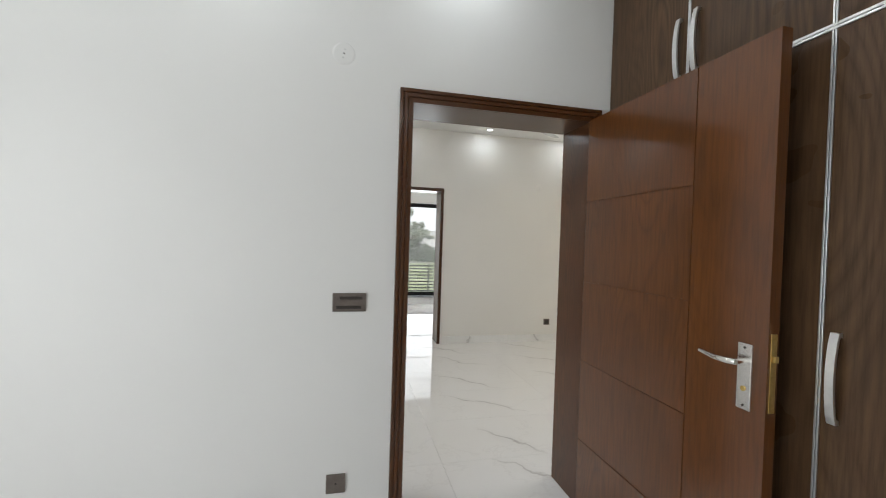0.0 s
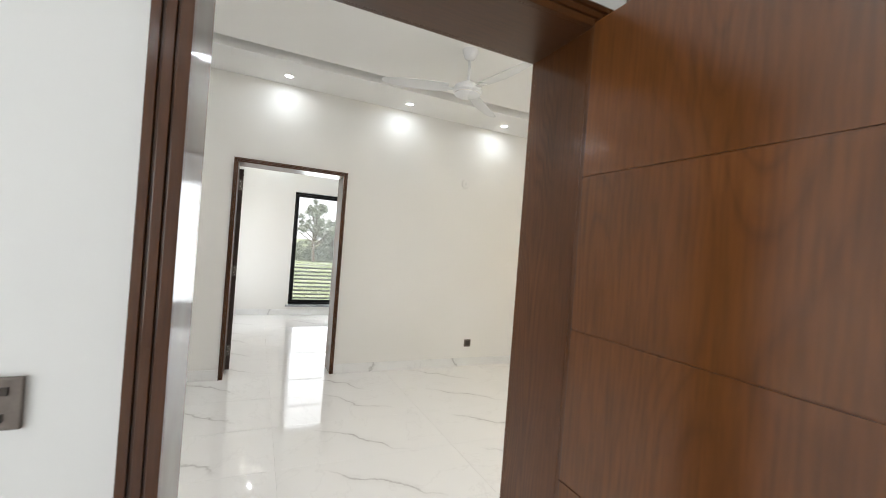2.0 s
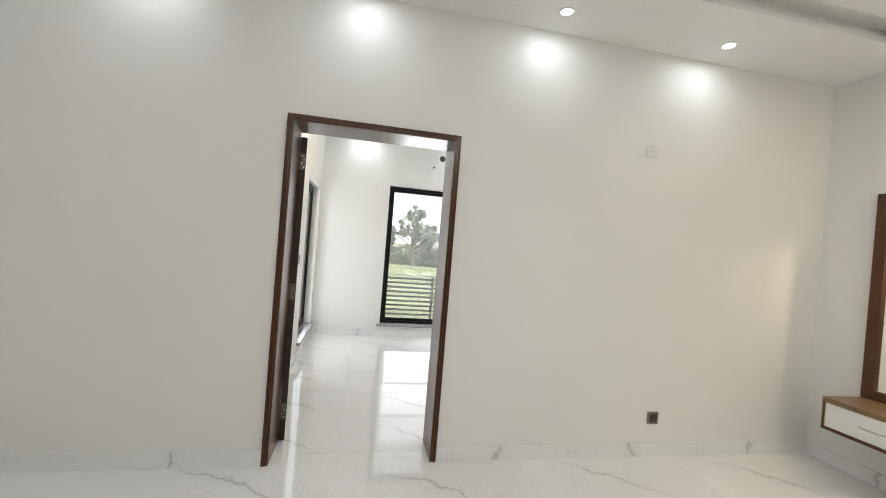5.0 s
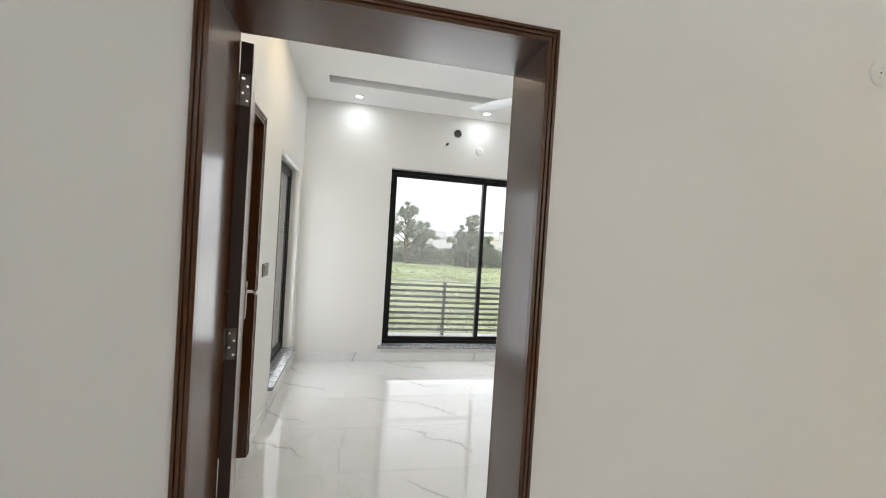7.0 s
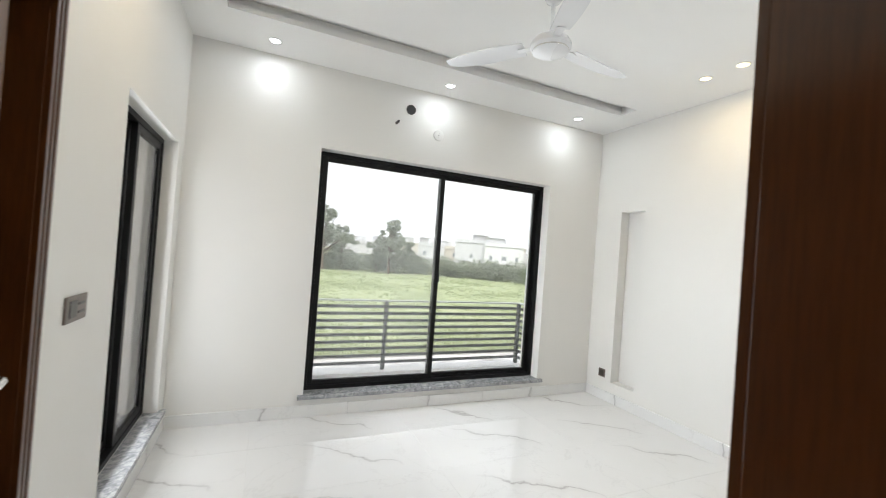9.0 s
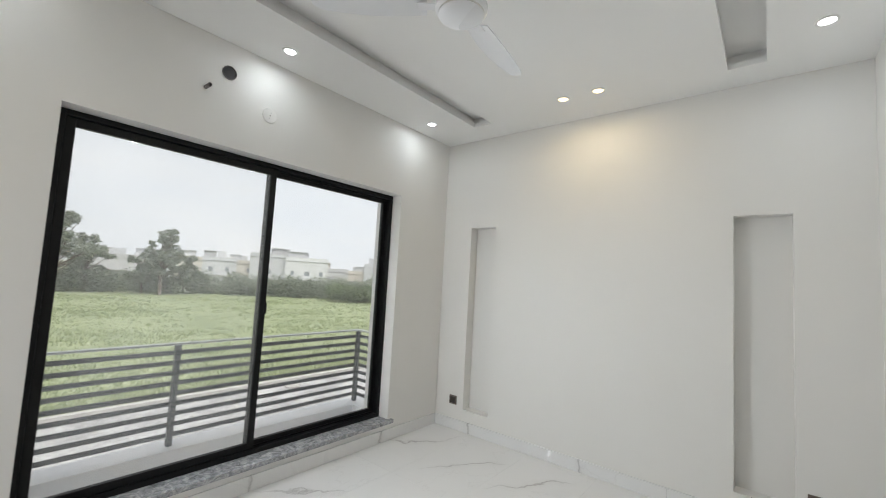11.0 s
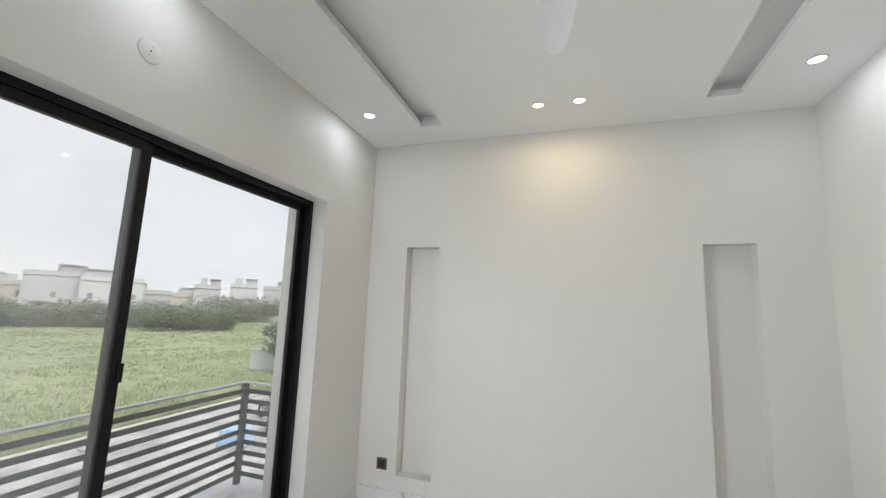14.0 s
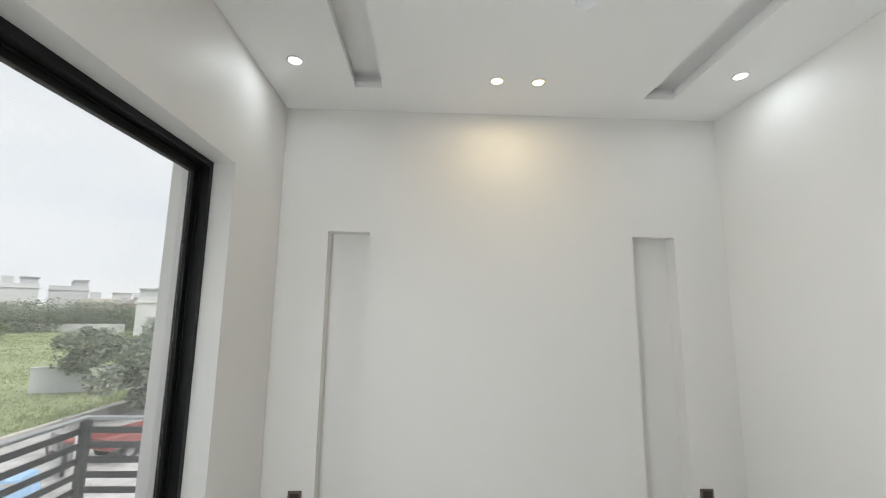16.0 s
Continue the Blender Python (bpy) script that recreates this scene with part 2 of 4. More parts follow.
def glow_mat(name, color, strength):
    m, n, l, b = base(name, (0.9, 0.9, 0.88), 0.3)
    b.inputs["Emission Color"].default_value = (*color, 1)
    b.inputs["Emission Strength"].default_value = strength
    return m


def leaf_mat(name, c0, c1):
    m, n, l, b = base(name, c0, 0.5)
    g = n.new("ShaderNodeNewGeometry")
    r = ramp(n, l, g.outputs["Random Per Island"], [(0.0, c0), (1.0, c1)])
    l.new(r.outputs["Color"], b.inputs["Base Color"])
    t = n.new("ShaderNodeBsdfTranslucent")
    l.new(r.outputs["Color"], t.inputs["Color"])
    x = n.new("ShaderNodeMixShader")
    x.inputs[0].default_value = 0.3
    l.new(b.outputs[0], x.inputs[1])
    l.new(t.outputs[0], x.inputs[2])
    l.new(x.outputs[0], n["Material Output"].inputs["Surface"])
    return m


M_WALL = paint_mat("wall_paint", (0.77, 0.76, 0.735), 0.5)
M_CEIL = paint_mat("ceiling_paint", (0.9, 0.9, 0.89), 0.6)
M_WHITE = paint_mat("white_plaster", (0.8, 0.8, 0.8), 0.6)
M_MARBLE = marble_mat()
M_MARBLE.node_tree.nodes["Principled BSDF"].inputs["Specular IOR Level"].default_value = 0.5
M_GROUT = rough_mat("pale_grout", (0.7, 0.7, 0.69), (0.76, 0.76, 0.75), 0.6, 30, 0.1, 0.001)
M_DOOR = wood_mat("stained_door_veneer", (0.044, 0.0135, 0.003), (0.118, 0.037, 0.0065), (0.152, 0.053, 0.011), 0.38, coat=1.0, contrast=0.72, coat_rough=0.17, coat_ior=1.55)
M_FRAME = wood_mat("stained_door_frame", (0.032, 0.010, 0.0026), (0.08, 0.026, 0.006), (0.135, 0.049, 0.012), 0.35, 1.6, coat=0.65, contrast=0.7, coat_rough=0.15, coat_ior=1.52)
M_HINGESHADE = base("hinge_gap_shade", (0.03, 0.015, 0.01), 0.7)[0]
M_WARD = wood_mat("wardrobe_laminate", (0.036, 0.018, 0.009), (0.088, 0.048, 0.025), (0.15, 0.09, 0.046), 0.3, 0.9, coat=0.2)
M_TVWOOD = wood_mat("tv_panel_veneer", (0.05, 0.02, 0.01), (0.1, 0.045, 0.022), (0.13, 0.062, 0.032), 0.42, 1.0, 'y', contrast=0.55)
M_SHELF = wood_mat("shelf_top_veneer", (0.12, 0.065, 0.03), (0.23, 0.137, 0.07), (0.31, 0.195, 0.105), 0.35, 1.0, 'y')
M_ALU = rough_mat("brushed_aluminium", (0.72, 0.72, 0.72), (0.82, 0.82, 0.82), 0.32, 40, 0.05, 0.0005, 1.0)
M_CHROME = rough_mat("satin_nickel", (0.72, 0.7, 0.67), (0.8, 0.78, 0.75), 0.22, 30, 0.03, 0.0005, 1.0)
M_BRASS = rough_mat("brass_lock", (0.55, 0.36, 0.1), (0.72, 0.52, 0.2), 0.3, 60, 0.1, 0.0005, 1.0)
M_BLACK = rough_mat("black_aluminium", (0.004, 0.004, 0.0045), (0.008, 0.008, 0.0085), 0.4, 40, 0.05, 0.0004)
M_BLACK.node_tree.nodes["Principled BSDF"].inputs["Specular IOR Level"].default_value = 0.22
M_RAIL = rough_mat("charcoal_painted_steel", (0.035, 0.042, 0.045), (0.06, 0.068, 0.07), 0.45, 8, 0.1, 0.001)
M_RAILTOP = rough_mat("pale_grey_steel", (0.4, 0.42, 0.43), (0.5, 0.52, 0.53), 0.4, 8, 0.1, 0.001)
M_GRANITE = granite_mat()
# Veil amounts cover dust on the panes and stand in for haze outside.
M_GLASS = glass_mat("dusty_hazed_glass", 0.11)
M_GLASS2 = glass_mat("haze_veiled_glass", 0.06)
M_FROST = glass_mat("tinted_door_glass", 0.12, (0.62, 0.57, 0.56), 0.0)
M_BRONZE = rough_mat("bronze_switch_plate", (0.13, 0.105, 0.09), (0.18, 0.15, 0.13), 0.35, 20, 0.05, 0.0005, 0.4)
M_BRONZE_D = base("dark_bronze_insert", (0.045, 0.036, 0.03), 0.3, 0.3)[0]
M_PLASTIC = paint_mat("white_plastic", (0.78, 0.78, 0.77), 0.35, 0.01)
M_FAN = paint_mat("white_enamel", (0.8, 0.81, 0.83), 0.25, 0.01)
M_SCREW = base("painted_screw", (0.5, 0.5, 0.49), 0.5)[0]
M_HOLE = base("bore_shade_colour", (0.02, 0.02, 0.02), 0.6)[0]
M_PIPE = rough_mat("grey_plastic_pipe", (0.3, 0.29, 0.28), (0.42, 0.41, 0.4), 0.5, 30, 0.1, 0.001)
M_GLOW = glow_mat("cool_lamp_diffuser", (0.95, 0.98, 1.0), 7)
M_GLOWW = glow_mat("warm_lamp_diffuser", (1.0, 0.76, 0.38), 2.6)
M_DRAWER = rough_mat("white_gloss_drawer", (0.72, 0.72, 0.7), (0.78, 0.78, 0.76), 0.16, 3, 0.0)
M_NICHE = paint_mat("cream_niche_paint", (0.8, 0.78, 0.71), 0.5)
M_SOCKET = rough_mat("taupe_socket_plate", (0.15, 0.095, 0.07), (0.19, 0.125, 0.09), 0.4, 20, 0.05, 0.0005)
M_HINGE = rough_mat("dull_hinge_steel", (0.1, 0.085, 0.075), (0.17, 0.15, 0.135), 0.4, 30, 0.1, 0.0005, 0.9)
M_STUB = rough_mat("dark_pipe", (0.07, 0.06, 0.055), (0.12, 0.105, 0.1), 0.5, 30, 0.1, 0.001)


# ---- structure: walls, ceilings, floors ----
CEIL = 2.955
X_TV, X_BED, X_LEFT = 4.60, 4.40, 0.325


def wall_y(name, y0, y1, x0, x1, holes, z1=3.16, label="smooth off-white painted plaster wall", material=None):
    """A wall across y with openings (x0, x1, z0, z1) in order of x."""
    bm, at = bmesh.new(), x0
    for hx0, hx1, hz0, hz1 in holes:
        box(bm, at, hx0, y0, y1, 0, z1)
        if hz0 > 0:
            box(bm, hx0, hx1, y0, y1, 0, hz0)
        box(bm, hx0, hx1, y0, y1, hz1, z1)
        at = hx1
    box(bm, at, x1, y0, y1, 0, z1)
    return solid(name, bm, material or M_WALL, label, "wall")


def wall_x(name, x0, x1, y0, y1, holes, z1=3.16, label="smooth off-white painted plaster wall", back=None):
    """A wall across x with openings (y0, y1, z0, z1) in order of y; back closes them behind as niches."""
    bm, at = bmesh.new(), y0
    for hy0, hy1, hz0, hz1 in holes:
        box(bm, x0, x1, at, hy0, 0, z1)
        if hz0 > 0:
            box(bm, x0, x1, hy0, hy1, 0, hz0)
        box(bm, x0, x1, hy0, hy1, hz1, z1)
        at = hy1
    box(bm, x0, x1, at, y1, 0, z1)
    if back:
        box(bm, *back, y0, y1, 0, z1)
    return solid(name, bm, M_WALL, label, "wall")


D1 = (0.52, 1.612)
D2 = (0.468, 1.552)
DTOP = 2.155
W1Y, W2Y, W3Y = (2.54, 2.79), (6.035, 6.30), (9.535, 9.87)
FR = 0.03
# Second opening is out of view, cut for the added lounge window.
wall_y("wall_dressing", *W1Y, -2.43, 4.83, [(D1[0] + FR, D1[1] - FR, 0, DTOP - FR), (2.75, 4.35, 0.4, 2.4)])
wall_y("wall_lounge", *W2Y, -2.23, 4.83, [(D2[0] + FR, D2[1] - FR, 0, DTOP - FR)])
WIN = (1.308, 3.706, 0.183, 2.27)
wall_y("wall_window", *W3Y, 0.095, 4.73, [WIN])
BATH = (6.60, 7.555, 2.155)
BALC = (8.225, 9.345, 0.20, 2.10)
wall_x("wall_balcony", 0.095, X_LEFT, 6.30, 9.535, [(BATH[0] + FR, BATH[1] - FR, 0, BATH[2] - FR), BALC])
wall_x("wall_niches", X_BED, X_BED + 0.11, 6.30, 9.535, [(6.68, 6.991, 0.21, 2.035), (8.895, 9.188, 0.21, 2.035)],
       label="off-white painted wall with two tall shallow niches", back=(X_BED + 0.11, 4.73))
TVN = [(3.46, 3.81, 0.655, 2.0), (5.25, 5.60, 0.655, 2.0)]
wall_x("wall_tv", X_TV, X_TV + 0.12, 2.79, 6.035, TVN, back=(X_TV + 0.12, 4.83))
wall_x("wall_lounge_far", -2.23, -2.0, 2.79, 6.035, [])
wall_x("wall_wardrobe", 2.28, 2.48, -1.5, 2.54, [])
wall_x("wall_dressing_window", -2.43, -2.2, -1.5, 2.54, [(-0.9, 1.5, 0.4, 2.3)])
wall_y("wall_dressing_back", -1.73, -1.5, -2.43, 2.48, [])


LIP, COVE, BACK = 0.04, 0.105, 0.045


def ceiling(name, x0, x1, y0, y1, slots):
    """Flat ceiling with long slots (x0, x1, y0, y1): a thin lip below, a wider cove above it."""
    bm = bmesh.new()
    for z0, z1, grow in ((CEIL, CEIL + LIP, 0.0), (CEIL + LIP, CEIL + COVE, BACK)):
        at = y0
        for sx0, sx1, sy0, sy1 in slots:
            box(bm, x0, x1, at, sy0 - grow, z0, z1)
            box(bm, x0, sx0 - grow, sy0 - grow, sy1 + grow, z0, z1)
            box(bm, sx1 + grow, x1, sy0 - grow, sy1 + grow, z0, z1)
            at = sy1 + grow
        box(bm, x0, x1, at, y1, z0, z1)
    box(bm, x0, x1, y0, y1, CEIL + COVE, 3.16)
    return solid(name, bm, M_CEIL, "white painted ceiling with recessed slots" if slots else "plain white painted ceiling", "ceiling")


ceiling("ceiling_bedroom", X_LEFT, X_BED, 6.30, 9.535, [(0.6, 4.11, 6.805, 7.005), (0.6, 4.08, 8.80, 8.985)])
ceiling("ceiling_lounge", -2.0, X_TV, 2.79, 6.035, [(-1.5, 4.15, 3.38, 3.57), (-1.5, 4.15, 5.26, 5.45)])
ceiling("ceiling_dressing", -2.2, 2.28, -1.5, 2.54, [])
# Out-of-view slab, added above the ceilings to keep sky light out.
solid("roof", boxes((-2.43, 4.83, -1.73, 9.87, 3.165, 3.3)), M_WHITE, "unseen flat slab added over the ceilings to block sky light", "roof")

# fitted skirting of the same marble, with openings left for doors
SK, SKT = 0.10, 0.012


def skirting(runs):
    for x0, x1, y0, y1 in runs:
        sk = thing("baseboard", "white marble skirting tiles with grey veins along the wall foot", "baseboard", kind="structure")
        along = x1 - x0 > y1 - y0
        total = max(x1 - x0, y1 - y0)
        n = max(1, round(total / 1.2))
        for k in range(n):
            h = total / n / 2 - 0.0006
            cx, cy = (x0 + (k + 0.5) * total / n, y0) if along else (x0, y0 + (k + 0.5) * total / n)
            piece = (-h, h, 0.0, y1 - y0, 0.0, SK) if along else (0.0, x1 - x0, -h, h, 0.0, SK)
            part("skirting_tile", boxes(piece, bevel=0.0015), M_MARBLE, sk, m=pose(cx, cy, 0))


skirting([(-2.0, D2[0], W2Y[0] - SKT, W2Y[0]), (D2[1], X_TV - SKT, W2Y[0] - SKT, W2Y[0]),
          (X_TV - SKT, X_TV, 2.79, W2Y[0]), (-2.0, D1[0], 2.79, 2.79 + SKT), (D1[1], X_TV - SKT, 2.79, 2.79 + SKT),
          (X_LEFT + SKT, X_BED - SKT, W3Y[0] - SKT, W3Y[0]), (X_BED - SKT, X_BED, 6.30, W3Y[0]),
          (X_LEFT, X_LEFT + SKT, BATH[1], W3Y[0]), (D2[1], X_BED - SKT, 6.30, 6.30 + SKT),
          (-2.2, D1[0], 2.54 - SKT, 2.54)])


# ---- doors ----
PROFILE = ((0.0, 0.014, 0.020), (0.014, 0.019, 0.012), (0.019, 0.033, 0.018), (0.033, 0.037, 0.010), (0.037, 0.055, 0.016))


def door_frame(parent, a0, a1, top, w0, w1, along, sw=0.055):
    """Jambs and head lining the wall's depth, with a ribbed architrave on both faces."""
    def put(bm, u0, u1, v0, v1, z0, z1):
        if along == 'x':
            box(bm, u0, u1, v0, v1, z0, z1, 0.0015)
        else:
            box(bm, v0, v1, u0, u1, z0, z1, 0.0015)
    for side in (0, 1):
        bm = bmesh.new()
        edge, sg = (a0, 1) if side == 0 else (a1, -1)
        lo, hi = sorted((edge + sg * FR, edge + sg * sw))
        put(bm, lo, hi, w0, w1, 0, top - sw)
        for d0, d1, proud in PROFILE:
            d0, d1 = d0 * sw / 0.055, d1 * sw / 0.055
            u0, u1 = sorted((edge + sg * d0, edge + sg * d1))
            put(bm, u0, u1, w0 - proud, w0, 0, top - d0)
            put(bm, u0, u1, w1, w1 + proud, 0, top - d0)
        part("door_jamb", bm, M_FRAME, parent, "dark stained ribbed wooden jamb")
    bm = bmesh.new()
    put(bm, a0 + FR, a1 - FR, w0, w1, top - sw, top - FR)
    for d0, d1, proud in PROFILE:
        d0, d1 = d0 * sw / 0.055, d1 * sw / 0.055
        put(bm, a0 + d1, a1 - d1, w0 - proud, w0, top - d1, top - d0)
        put(bm, a0 + d1, a1 - d1, w1, w1 + proud, top - d1, top - d0)
    part("door_head", bm, M_FRAMEH, parent, "dark stained ribbed wooden head")


def handle_set(leaf, x, z, y, out, reach):
    """Back plate, lever and keyhole on one face of a leaf."""
    s = out
    plate = part("handle_plate", boxes((x - 0.024, x + 0.024, *sorted((y, y + s * 0.009)), z - 0.112, z + 0.098), bevel=0.004), M_CHROME, leaf, "satin nickel back plate")
    bm = bmesh.new()
    tube(bm, [(x, y + s * 0.008, z + 0.04), (x, y + s * 0.045, z + 0.04)], 0.010, 12)
    tube(bm, [(x, y + s * 0.045, z + 0.04), (x + reach * 0.02, y + s * 0.055, z + 0.04), (x + reach * 0.06, y + s * 0.056, z + 0.039), (x + reach * 0.125, y + s * 0.05, z + 0.045)],
         [0.0105, 0.0105, 0.009, 0.007], 12)
    part("handle_lever", bm, M_CHROME, leaf, "satin nickel lever", True)
    bm = bmesh.new()
    tube(bm, [(x, y + s * 0.008, z - 0.045), (x, y + s * 0.012, z - 0.045)], 0.008, 12)
    part("keyhole", bm, M_BRASS, leaf, "brass key cylinder", True)
    bm = bmesh.new()
    for dz in (-0.098, 0.084):
        tube(bm, [(x, y + s * 0.008, z + dz), (x, y + s * 0.0105, z + dz)], 0.004, 8)
    part("screw", bm, M_BRONZE_D, leaf, "", True)


LEAF_W, LEAF_H = 0.985, 2.075


def door_leaf(parent, m, hand, up=0.0, hz=1.02):
    """Flush veneered leaf, laid out in panels divided by thin grooves; x runs from the hinge, y through the thickness."""
    leaf = part("door_leaf", boxes((0, LEAF_W, 0.004, 0.036, 0, LEAF_H)), M_DOOR, parent, "dark brown veneered flush leaf", m=m)
    g, gx = 0.0045, 0.69
    cuts = [0.0, 0.37 + up, 0.795 + up, 1.218 + up, 1.642 + up, LEAF_H]
    for y0, y1 in ((0.0, 0.0045), (0.0355, 0.04)):
        part("door_panel", boxes((gx + g / 2, LEAF_W, y0, y1, 0, LEAF_H), bevel=0.0008), M_DOOR, leaf)
        for z0, z1 in zip(cuts, cuts[1:]):
            part("door_panel", boxes((0, gx - g / 2, y0, y1, z0 + (g / 2 if z0 else 0), z1 - (g / 2 if z1 < LEAF_H else 0)), bevel=0.0008), M_DOOR, leaf)
    handle_set(leaf, LEAF_W - 0.065, hz, 0.0, -1, -1)
    handle_set(leaf, LEAF_W - 0.065, hz, 0.04, 1, -1)
    part("lock_plate", boxes((LEAF_W, LEAF_W + 0.003, 0.009, 0.031, 0.92, 1.16), bevel=0.001), M_BRASS, leaf, "brass lock faceplate")
    bm = bmesh.new()
    box(bm, LEAF_W + 0.003, LEAF_W + 0.013, 0.013, 0.027, 1.075, 1.095, 0.002)
    part("latch", bm, M_BRASS, leaf, "brass latch tongue")
    # Thin dark strip: shade of the hinge gap put into colour.
    part("hinge_shade", boxes((-0.0012, 0.0, 0.0005, 0.0395, 0.0, LEAF_H)), M_HINGESHADE, leaf, "dark strip put in for shade on the hinge edge")
    for z in (0.2, 1.02, 1.91):
        bm = bmesh.new()
        box(bm, -0.004, -0.0005, 0.006, 0.036, z - 0.055, z + 0.055, 0.001)
        tube(bm, [(-0.005, hand, z - 0.055), (-0.005, hand, z + 0.055)], 0.007, 10)
        hinge = part("hinge", bm, M_HINGE, leaf, "steel butt hinge", True)
        for dy, dz in ((0.013, -0.038), (0.027, -0.012), (0.013, 0.012), (0.027, 0.038)):
            bm = bmesh.new()
            tube(bm, [(-0.0036, dy, z + dz), (-0.0048, dy, z + dz)], 0.0042, 8)
            part("screw", bm, M_CHROME, hinge, "", True)
    return leaf


M_FRAMEH = wood_mat("stained_door_head", (0.032, 0.010, 0.0026), (0.08, 0.026, 0.006), (0.135, 0.049, 0.012), 0.35, 1.6, 'x', 0.65, 0.7, 0.3, 1.5)
door = thing("door_1", "open dark brown wooden door with grooved veneer and ribbed frame", "door", kind="structure")
door_frame(door, *D1, DTOP, *W1Y, 'x', 0.066)
door_leaf(door, pose(1.531, 2.508, 0.012, 0, 0, -90), 0.045)
door = thing("door_2", "open dark brown wooden door with grooved veneer and ribbed frame", "door", kind="structure")
door_frame(door, *D2, DTOP, *W2Y, 'x', 0.040)
door_leaf(door, pose(0.549, 6.325, 0.012, 0, 0, 102.5), 0.045, 0.07, 1.04)
door = thing("door_3", "dark stained bathroom door in a ribbed wooden frame", "door", kind="structure")
door_frame(door, BATH[0], BATH[1], BATH[2], 0.095, X_LEFT, 'y')
bm = boxes((0.10, 0.14, BATH[0] + 0.057, BATH[1] - 0.057, 0.012, BATH[2] - 0.058), bevel=0.002)
part("door_leaf", bm, M_DOOR, door, "dark brown veneered flush leaf")


# ---- bedroom windows ----
def sash(parent, x0, x1, z0, z1, y0, y1, glass, w=0.05, m=None):
    s = part("sash", boxes((x0, x0 + w, y0, y1, z0, z1), (x1 - w, x1, y0, y1, z0, z1),
                           (x0 + w, x1 - w, y0, y1, z0, z0 + w), (x0 + w, x1 - w, y0, y1, z1 - w, z1), bevel=0.003), M_BLACK, parent, "black aluminium sliding sash", m=m)
    ym = (y0 + y1) / 2
    p = part("pane", boxes((x0 + w - 0.008, x1 - w + 0.008, ym - 0.003, ym + 0.003, z0 + w - 0.008, z1 - w + 0.008)), glass, s, "large glass pane")
    p.visible_shadow = False
    return s


def window_frame(parent, x0, x1, z0, z1, y0, y1, m=None, w=0.035):
    """Sliding track frame with a fin between the two tracks."""
    bm = bmesh.new()
    ym = (y0 + y1) / 2
    for b in ((x0, x0 + w, y0, y1, z0, z1), (x1 - w, x1, y0, y1, z0, z1), (x0 + w, x1 - w, y0, y1, z0, z0 + w), (x0 + w, x1 - w, y0, y1, z1 - w, z1)):
        box(bm, *b, 0.003)
    for b in ((x0 + w, x0 + w + 0.012, ym - 0.003, ym + 0.003, z0 + w, z1 - w), (x1 - w - 0.012, x1 - w, ym - 0.003, ym + 0.003, z0 + w, z1 - w),
              (x0 + w, x1 - w, ym - 0.003, ym + 0.003, z0 + w, z0 + w + 0.012), (x0 + w, x1 - w, ym - 0.003, ym + 0.003, z1 - w - 0.012, z1 - w)):
        box(bm, *b, 0.001)
    return part("window_frame", bm, M_BLACK, parent, "black aluminium outer frame", m=m)


win = thing("window_1", "wide black aluminium two-pane sliding window overlooking a green field", "window", kind="structure")
window_frame(win, *WIN[:2], *WIN[2:], 9.650, 9.745)
XM = 2.50
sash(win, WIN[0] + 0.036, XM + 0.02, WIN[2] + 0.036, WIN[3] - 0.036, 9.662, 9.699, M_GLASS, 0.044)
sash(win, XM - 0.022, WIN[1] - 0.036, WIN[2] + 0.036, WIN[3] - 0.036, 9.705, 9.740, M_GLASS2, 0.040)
bm = boxes((XM + 0.008, XM + 0.024, 9.650, 9.662, 1.17, 1.25), bevel=0.003)
part("latch", bm, M_BLACK, win, "black sash latch")
part("window_sill", boxes((WIN[0] - 0.045, WIN[1] + 0.045, W3Y[0] - 0.035, W3Y[0], WIN[2] - 0.03, WIN[2] + 0.002), (WIN[0], WIN[1], W3Y[0], 9.650, WIN[2] - 0.0, WIN[2] + 0.002), bevel=0.0), M_GRANITE, win, "polished grey marble sill")

bal = thing("window_2", "black aluminium balcony door with tinted glass over a grey marble sill", "balcony door", kind="structure")
T = pose(0.235, 0, 0, 0, 0, 90)
window_frame(bal, *BALC[:2], BALC[2] + 0.003, BALC[3], -0.005, 0.085, T)
ym = (BALC[0] + BALC[1]) / 2
sash(bal, BALC[0] + 0.036, ym + 0.025, BALC[2] + 0.04, BALC[3] - 0.036, 0.044, 0.078, M_FROST, 0.045, T)
sash(bal, ym - 0.025, BALC[1] - 0.036, BALC[2] + 0.04, BALC[3] - 0.036, 0.002, 0.036, M_FROST, 0.045, T)
part("window_sill", boxes((X_LEFT, X_LEFT + 0.04, BALC[0] - 0.05, BALC[1] + 0.05, BALC[2] - 0.03, BALC[2] + 0.002), (0.242, X_LEFT, BALC[0], BALC[1], BALC[2], BALC[2] + 0.002)), M_GRANITE, bal, "polished grey marble sill")
# Out of view; assumed in the left wall to let daylight in.
awin = thing("dressing_unseen_window", "unseen black aluminium window assumed for the dressing room's daylight", "window", kind="structure")
TA = pose(-2.24, 0, 0, 0, 0, 90)
window_frame(awin, -0.9, 1.5, 0.4, 2.3, 0.05, 0.12, TA)
sash(awin, -0.864, 0.32, 0.436, 2.264, 0.085, 0.115, M_GLASS2, 0.042, TA)
sash(awin, 0.28, 1.464, 0.436, 2.264, 0.052, 0.08, M_GLASS2, 0.042, TA)

# Unseen window, added so that the lounge gets fill light.
fillwin = thing("lounge_fill_window", "unseen black aluminium window added to bring fill light into the lounge", "window", kind="structure")
window_frame(fillwin, 2.75, 4.35, 0.4, 2.4, 2.58, 2.65)
